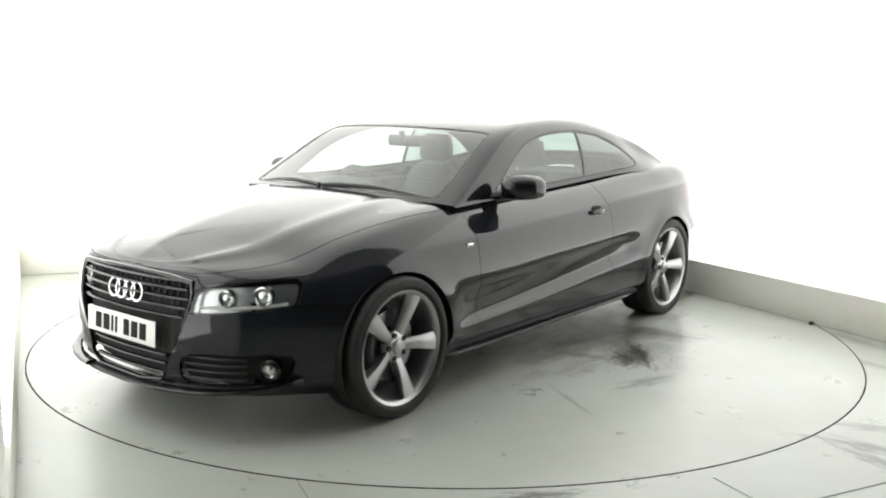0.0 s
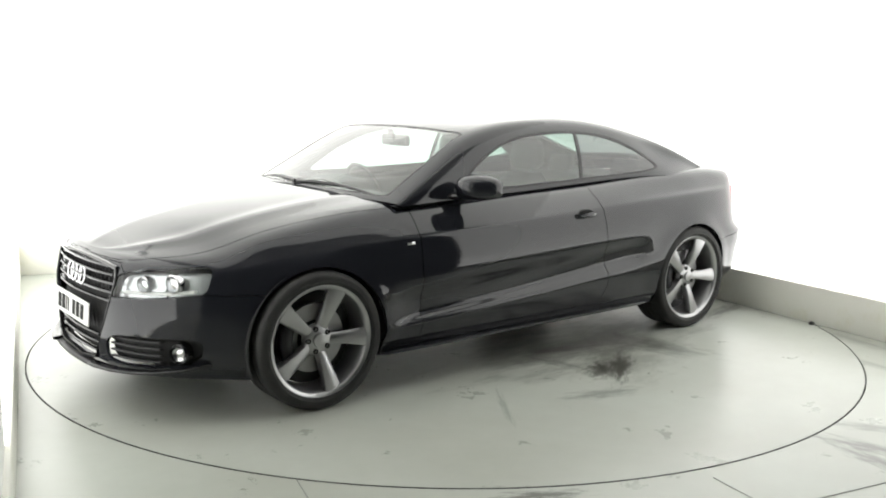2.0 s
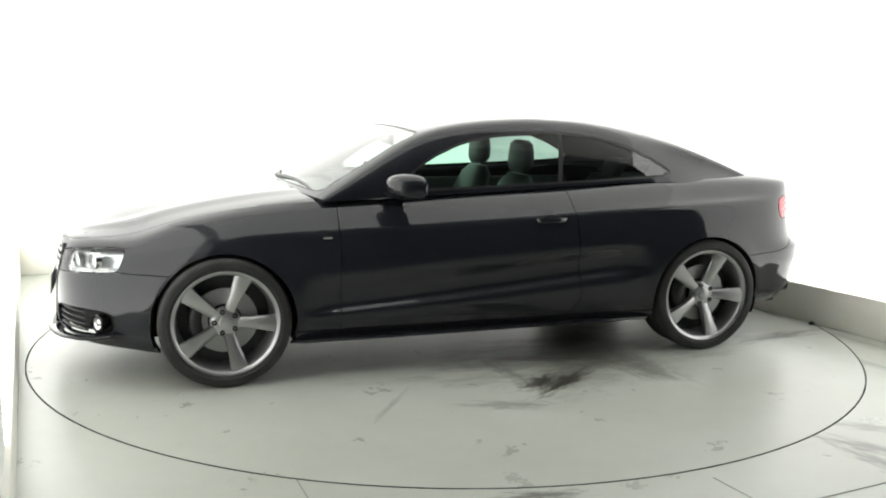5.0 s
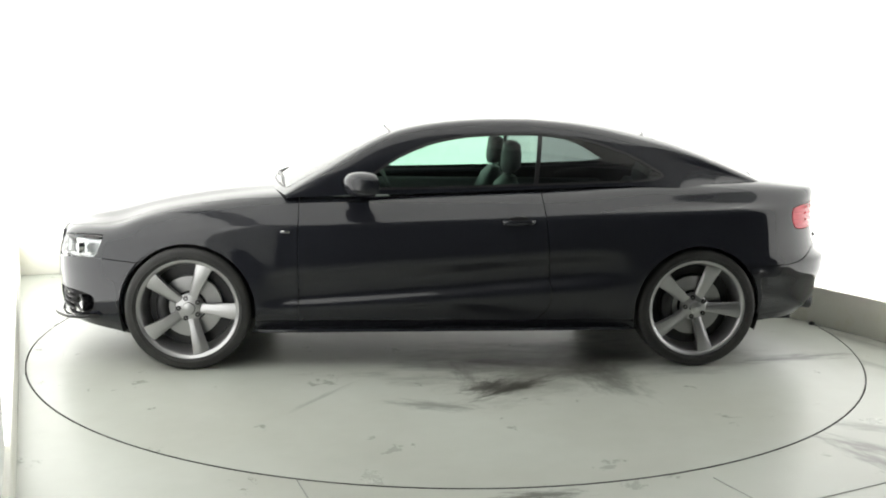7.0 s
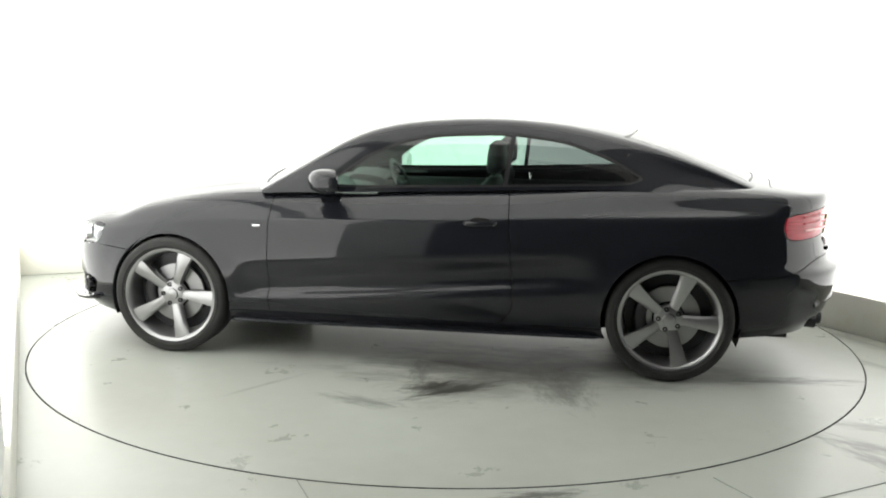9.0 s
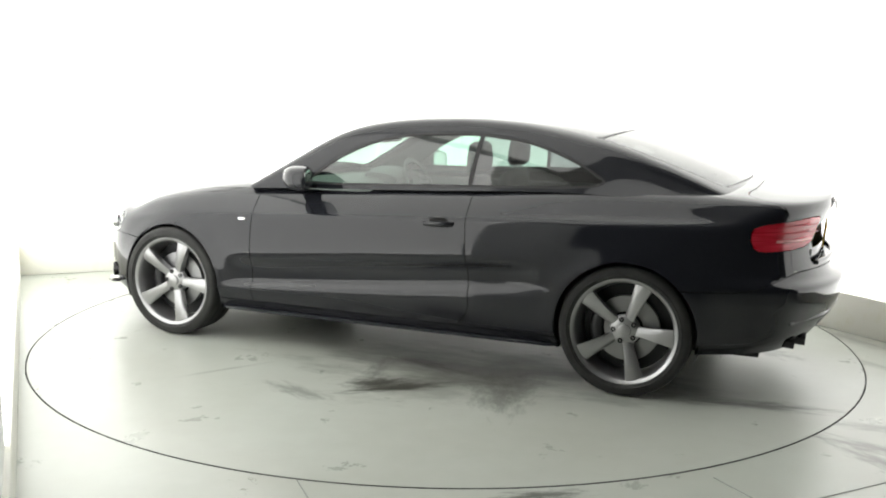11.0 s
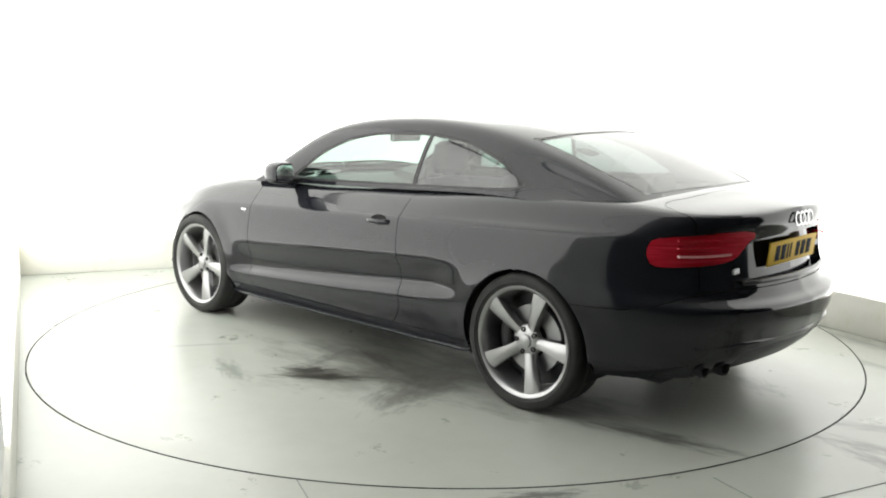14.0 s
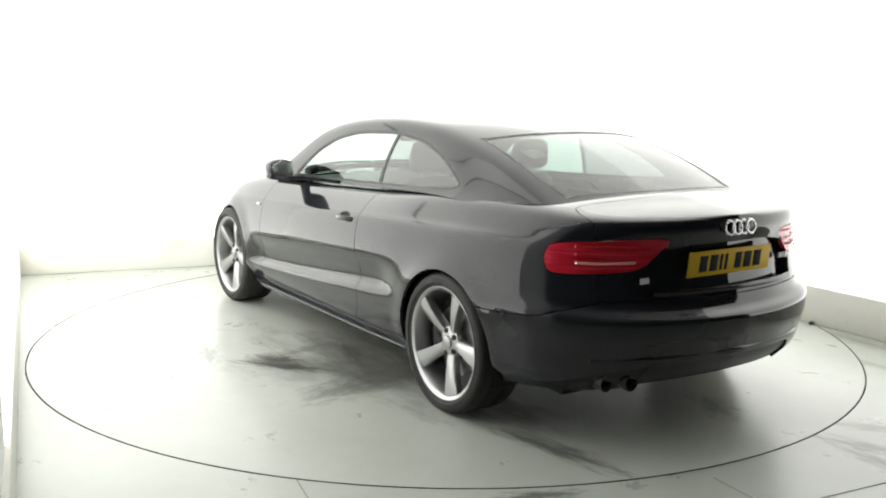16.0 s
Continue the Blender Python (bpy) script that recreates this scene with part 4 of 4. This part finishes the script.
def plate(car, name, c, normal_x, tilt, material, label):
    root = new(name)
    root.parent = car
    tagged(root, label)
    root.matrix_basis = pose(*c, 0, tilt, 0 if normal_x > 0 else 180)
    bm = bmesh.new()
    box(bm, (-0.004, -0.26, -0.0555), (0.004, 0.26, 0.0555), 0.003)
    part("plate_face", bm, material, root)
    # plain bars stand for the characters
    x = -0.195
    for i, w in enumerate((0.050, 0.050, 0.018, 0.018, 0, 0.044, 0.050, 0.050)):
        if w:
            bm = bmesh.new()
            box(bm, (0.004, x, -0.036), (0.0055, x + w, 0.036), 0.0008)
            part("character_bar", bm, M_INK, root)
            x += w + 0.013
        else:
            x += 0.034
    return root


def four_rings(parent, c, lean, r, gap, label):
    for i in range(4):
        bm = ring(bmesh.new(), (0, (i - 1.5) * gap, 0), r, 0.0058, (0, 1, 0), (0, 0, 1), 32)
        o = part("badge_ring", bm, M_CHROME, parent, label)
        o.matrix_basis = pose(*c, 0, lean, 0) @ pose(0.002 * (i % 2), 0, 0)


def build_nose(car, body):
    recess = part("grille", body.take("grille", gap=0, sink=0.045, flange=0), M_UNDER, car, "black slatted grille with a plain frame")
    p = plan_line()
    nose = curve(*[(float(b), float(a)) for a, b in p[:42:6]])
    for z, half in ((0.682, 0.375), (0.645, 0.39), (0.605, 0.395), (0.565, 0.385), (0.525, 0.372), (0.35, 0.27), (0.312, 0.265), (0.27, 0.255)):
        back = 0.030 + 0.10 * max(0, z - 0.52)
        bm = bmesh.new()
        loft(bm, [oval((float(nose(abs(y))) - back, y, z), (0.014, 0, 0.002), (0, 0, 0.0075), 10, 3) for y in np.linspace(-half, half, 13)])
        part("slat", bm, M_GLOSSY, recess)
    bm = bmesh.new()
    for y in np.linspace(-0.36, 0.36, 19):
        top, low = 0.69, 0.37 if abs(y) < 0.3 else 0.51
        x = float(nose(abs(y))) - 0.048
        loft(bm, [oval((x - 0.014, y, top), (0.006, 0, 0), (0, 0.004, 0), 6), oval((x, y, low), (0.006, 0, 0), (0, 0.004, 0), 6)])
    part("grille_mesh", bm, M_TRIM, recess)
    # frame round the grille
    bm = bmesh.new()
    out = GRILLE[::2]
    secs = []
    c = out.mean(0)
    for y, z in out:
        x = float(nose(abs(y))) - 0.012 - 0.20 * max(0, z - 0.53)
        secs.append(oval((x, y * 1.01, z), (0.012, 0, 0), (0, 0.010 * np.sign(y) * min(1, abs(y) / 0.2), 0.010), 8))
    secs.append(secs[0])
    loft(bm, secs, cap=False)
    part("grille_frame", bm, M_GLOSSY, recess, "dark gloss frame")
    four_rings(recess, (2.200, 0, 0.604), -10, 0.041, 0.058, "chrome rings badge")
    plate(car, "front_number_plate", (2.232, 0, 0.445), 1, -4, M_WHITE_PLATE, "white number plate with black characters")
    for side in (1, -1):
        # lamp: a bright bowl behind a clear lens, with two projector barrels and a light strip
        lamp = part("headlamp", body.take("headlamp", (side,), 0.05, 0.0, 0), M_SILVER, car, "clear headlamp with silver reflectors")
        part("lens", body.take("headlamp", (side,), 0.002, 0.0), M_LENS, lamp, "clear lens")
        for y, x, z, r in ((0.665, 1.968, 0.634, 0.042), (0.53, 2.05, 0.618, 0.037)):
            bm = lathe(bmesh.new(), [(r, 0.0), (r, 0.03), (r * 0.88, 0.034), (r * 0.78, 0.02), (r * 0.70, 0.012), (r * 0.5, 0.024), (0, 0.03)], 28, pose(x, y, z, 0, 0, -65))
            part("projector", fade(bm, side), M_CHROME, lamp)
        bm = bmesh.new()
        loft(bm, [oval((x, y, z), (0.008, 0, 0), (0, 0, 0.007), 8) for y, x, z in ((0.43, 2.118, 0.572), (0.55, 2.062, 0.578), (0.65, 2.0, 0.586), (0.735, 1.915, 0.600))])
        part("light_strip", fade(bm, side), M_WHITE_PLATE, lamp, "white running light strip")
        intake = part("air_intake", body.take("air_intake", (side,), 0.04, 0.0, 0), M_UNDER, car, "black side air intake")
        for z in (0.275, 0.305, 0.335, 0.365):
            bm = bmesh.new()
            loft(bm, [oval((float(nose(y)) - 0.025, y, z), (0.010, 0, 0), (0, 0, 0.005), 8) for y in (0.375, 0.45, 0.52, 0.585, 0.63)])
            part("slat", fade(bm, side), M_TRIM, intake)
        fog = part("fog_lamp", fade(lathe(bmesh.new(), [(0.046, -0.03), (0.046, 0.02), (0.041, 0.026), (0.035, 0.016)], 30, pose(1.972, 0.69, 0.322, 0, 0, -52)), side), M_GLOSSY, intake, "round fog lamp in a dark ring")
        part("lens", fade(lathe(bmesh.new(), [(0.036, 0.012), (0.03, 0.004), (0.018, 0.000), (0.017, 0.012), (0.0, 0.016)], 30, pose(1.972, 0.69, 0.322, 0, 0, -52)), side), M_CHROME, fog)
        bm = bmesh.new()
        loft(bm, [oval((float(nose(min(y, 0.74))) + 0.012 - max(0, y - 0.74) * 1.3, y, z), (0.03, 0.0, 0), (0, 0, 0.011), 12) for y, z in ((0.27, 0.222), (0.34, 0.222), (0.45, 0.225), (0.55, 0.23), (0.65, 0.237), (0.72, 0.248), (0.78, 0.268))])
        part("splitter", fade(bm, side), M_GLOSSY, car, "gloss black splitter blade")
        # small wing badge
        bm = bmesh.new()
        box(bm, (0.838, 0.880, 0.738), (0.885, 0.893, 0.751), 0.001)
        part("wing_badge", fade(bm, side), M_CHROME, car, "small chrome wing badge")
    bm = bmesh.new()
    loft(bm, [oval((float(nose(abs(y))) - 0.01, y, 0.207), (0.03, 0, 0), (0, 0, 0.011), 12) for y in np.linspace(-0.28, 0.28, 9)])
    part("lower_lip", bm, M_TRIM, car)
    for y0, y1 in ((0.60, -0.02), (-0.04, -0.62)):
        bm = bmesh.new()
        pts = [(y0 + (y1 - y0) * t, t) for t in (0, 0.25, 0.5, 0.75, 1)]
        loft(bm, [oval((0.985 - 0.30 * (y / 0.75) ** 2 * 0.5 - 0.03 * math.sin(3.1 * t), y, 0.985 + 0.012 * math.sin(3.1 * t) - 0.045 * (y / 0.75) ** 2), (0.010, 0, 0), (0, 0, 0.010), 8) for y, t in pts])
        part("wiper", bm, M_TRIM, car, "black windscreen wiper")


def build_tail(car, body, boot):
    p = plan_line()[::-1]
    tail = curve(*[(float(b), float(a)) for a, b in p[:46:5]])
    for side in (1, -1):
        lamp = part("tail_lamp", body.take("tail_lamp", (side,), -0.002, 0.02), M_RED, car, "red wrap-round tail lamp")
        bm = bmesh.new()
        loft(bm, [oval((float(tail(y + 0.045)) + 0.052, y, z), (0.006, 0, 0), (0, 0, 0.006), 8) for y, z in ((0.70, 0.800), (0.64, 0.800), (0.58, 0.802), (0.51, 0.806))])
        part("reflector_strip", fade(bm, side), M_PINK, lamp, "pale reflector strip")
        for z in (0.835, 0.868):
            bm = bmesh.new()
            loft(bm, [oval((float(tail(y + 0.045)) + 0.055 + 0.04 * (z - 0.8), y, z), (0.005, 0, 0), (0, 0, 0.004), 8) for y in (0.70, 0.64, 0.58, 0.50, 0.45)])
            part("light_bar", fade(bm, side), M_RED, lamp)
    recess = part("plate_recess", body.take("plate_recess", gap=0, sink=0.035, flange=0), M_PAINT, boot)
    bm = bmesh.new()
    loft(bm, [oval((float(tail(abs(y))) + 0.07, y, 0.676), (0.012, 0, 0), (0, 0, 0.012), 10) for y in np.linspace(-0.44, 0.44, 11)])
    part("boot_grip", bm, M_GLOSSY, boot)
    plate(car, "rear_number_plate", (-2.252, 0, 0.782), -1, 6, M_YELLOW_PLATE, "yellow number plate with black characters")
    four_rings(boot, (-2.297, 0, 0.934), 8, 0.029, 0.043, "chrome rings badge")
    for c, w in (((float(tail(0.455)) + 0.108, 0.455, 0.725), 0.05), ((float(tail(0.42)) + 0.118, -0.42, 0.765), 0.06)):
        bm = bmesh.new()
        for k in range(3):
            box(bm, (c[0] - 0.02, c[1] - w / 2 + k * w / 3, c[2] - 0.012), (c[0] - 0.008, c[1] - w / 2 + k * w / 3 + w / 4.5, c[2] + 0.012), 0.001)
        part("boot_badge", bm, M_ALLOY, boot, "small chrome model badge")
    lip = curve((0.0, -2.333), (0.4, -2.274), (0.56, -2.200), (0.7, -2.112))
    bm = bmesh.new()
    loft(bm, [oval((float(lip(abs(y))) + 0.004, y, 0.416 - 0.03 * abs(y) ** 3), (0.017, 0, 0.007), (-0.002, 0, 0.012), 14, 2.4) for y in np.linspace(-0.68, 0.68, 25)])
    part("bumper_lip", bm, M_PAINT, car, "gloss black lower bumper ridge")
    part("diffuser", body.take("diffuser", gap=0, sink=0.012, flange=0), M_TRIM, car, "matt black rear diffuser")
    for y in (0.505, 0.60):
        at = pose(float(tail(y)) + 0.118, y, 0.302, -4, 0, 90)
        pipe = part("exhaust_tip", lathe(bmesh.new(), [(0.028, -0.10), (0.034, -0.10), (0.036, 0.05), (0.034, 0.054), (0.030, 0.05), (0.028, -0.08)], 28, at), M_ALLOY_DARK, car, "dark steel exhaust tip")
        part("bore", lathe(bmesh.new(), [(0.029, 0.0), (0.0, 0.0)], 28, at), M_UNDER, pipe)


def build_car():
    car = new("car")
    tagged(car, "glossy black two-door coupe with five-bladed grey alloy wheels", "car")
    body, cabin = body_parts(), cabin_parts()
    part("bonnet", body.take("bonnet", sink=0), M_PAINT, car, "glossy black bonnet with two creases")
    part("front_bumper", body.take("front_bumper"), M_PAINT, car)
    part("rear_bumper", body.take("rear_bumper"), M_PAINT, car)
    boot = part("boot_lid", body.take("boot_lid", flange=0.036), M_PAINT, car, "glossy black boot lid with a lip")
    for side in (1, -1):
        part("front_wing", body.take("front_wing", (side,)), M_PAINT, car)
        door = part("door", body.take("door", (side,)), M_PAINT, car)
        build_handle(door, side)
        part("rear_quarter", body.take("rear_quarter", (side,)), M_PAINT, car)
        part("sill", body.take("sill", (side,), -0.004), M_PAINT, car)
        bm = bmesh.new()
        loft(bm, [oval((x, 0.856 + 0.004 * abs(x) + 0.004 - drop, 0.214 - 0.004 * x), (0, 0.030 - drop, -0.007), (0, 0.003, 0.010), 14, 3) for x, drop in ((-1.03, 0.016), (-0.99, 0.004), (-0.7, 0), (-0.35, 0), (0, 0), (0.35, 0), (0.7, 0), (0.99, 0.004), (1.03, 0.016))])
        part("side_skirt", fade(bm, side), M_PAINT, car, "gloss black side skirt blade")
        part("window_trim", cabin.take("window_trim", (side,), 0.001, 0.01, 0), M_TRIM, car)
        part("door_window", cabin.take("door_window", (side,), 0.004, 0, 0), M_GLASS, car, "green-tinted side glass")
        part("quarter_window", cabin.take("quarter_window", (side,), 0.004, 0, 0), M_PRIVACY, car, "dark-tinted quarter glass")
        build_mirror(car, side)
    part("roof", cabin.take("roof", gap=0), M_PAINT, car, "glossy black roof with its pillars")
    part("headlining", cabin.take("roof", (1, -1), 0.02, 0, 0), M_CABIN, car)
    part("windscreen_trim", cabin.take("windscreen_trim", (1, -1), 0.001, 0.01, 0), M_TRIM, car)
    part("rear_window_trim", cabin.take("rear_window_trim", (1, -1), 0.001, 0.01, 0), M_TRIM, car)
    part("windscreen", cabin.take("windscreen", (1, -1), 0.003, 0, 0), M_SCREEN, car, "clear tinted windscreen")
    part("rear_window", cabin.take("rear_window", (1, -1), 0.003, 0, 0), M_PRIVACY, car, "dark-tinted rear window")
    bm = box(bmesh.new(), (-0.05, -0.045, -0.0006), (0.05, 0.045, 0.0006), 0.0002)
    bm.transform(pose(-1.325, 0.35, 1.195, -7.5, -18, 0))
    part("window_sticker", bm, M_WHITE_PLATE, car, "small white paper sticker inside the rear window")
    build_interior(car)
    build_nose(car, body)
    build_tail(car, body, boot)
    for x in (WHEEL_X, -WHEEL_X):
        for side in (1, -1):
            build_wheel(car, x, side)
    return car



def motions():
    rate, rows_t, rows_c = 6.78, [], []
    keys = [(0.0, 232.91), (0.5, 229.9), (1.0, 226.53)] + [(1.5 + 0.5 * i, 223.19 - rate * 0.5 * i) for i in range(30)]
    for t, a in keys:
        m = pose(0, 0, 0, 0, 0, a)
        rows_t.append((t, m))
        rows_c.append((t, m @ pose(CAR_X, CAR_Y, 0, 0, 0, CAR_TURN)))
    walk(TURNTABLE, rows_t)
    walk(CAR, rows_c)


build_booth()
build_wall_glow()
build_overhead_fill()
TURNTABLE = build_turntable()
CAR_X, CAR_Y, CAR_TURN = 0.062, -0.014, -1.29
CAR = build_car()
build_debris()
motions()
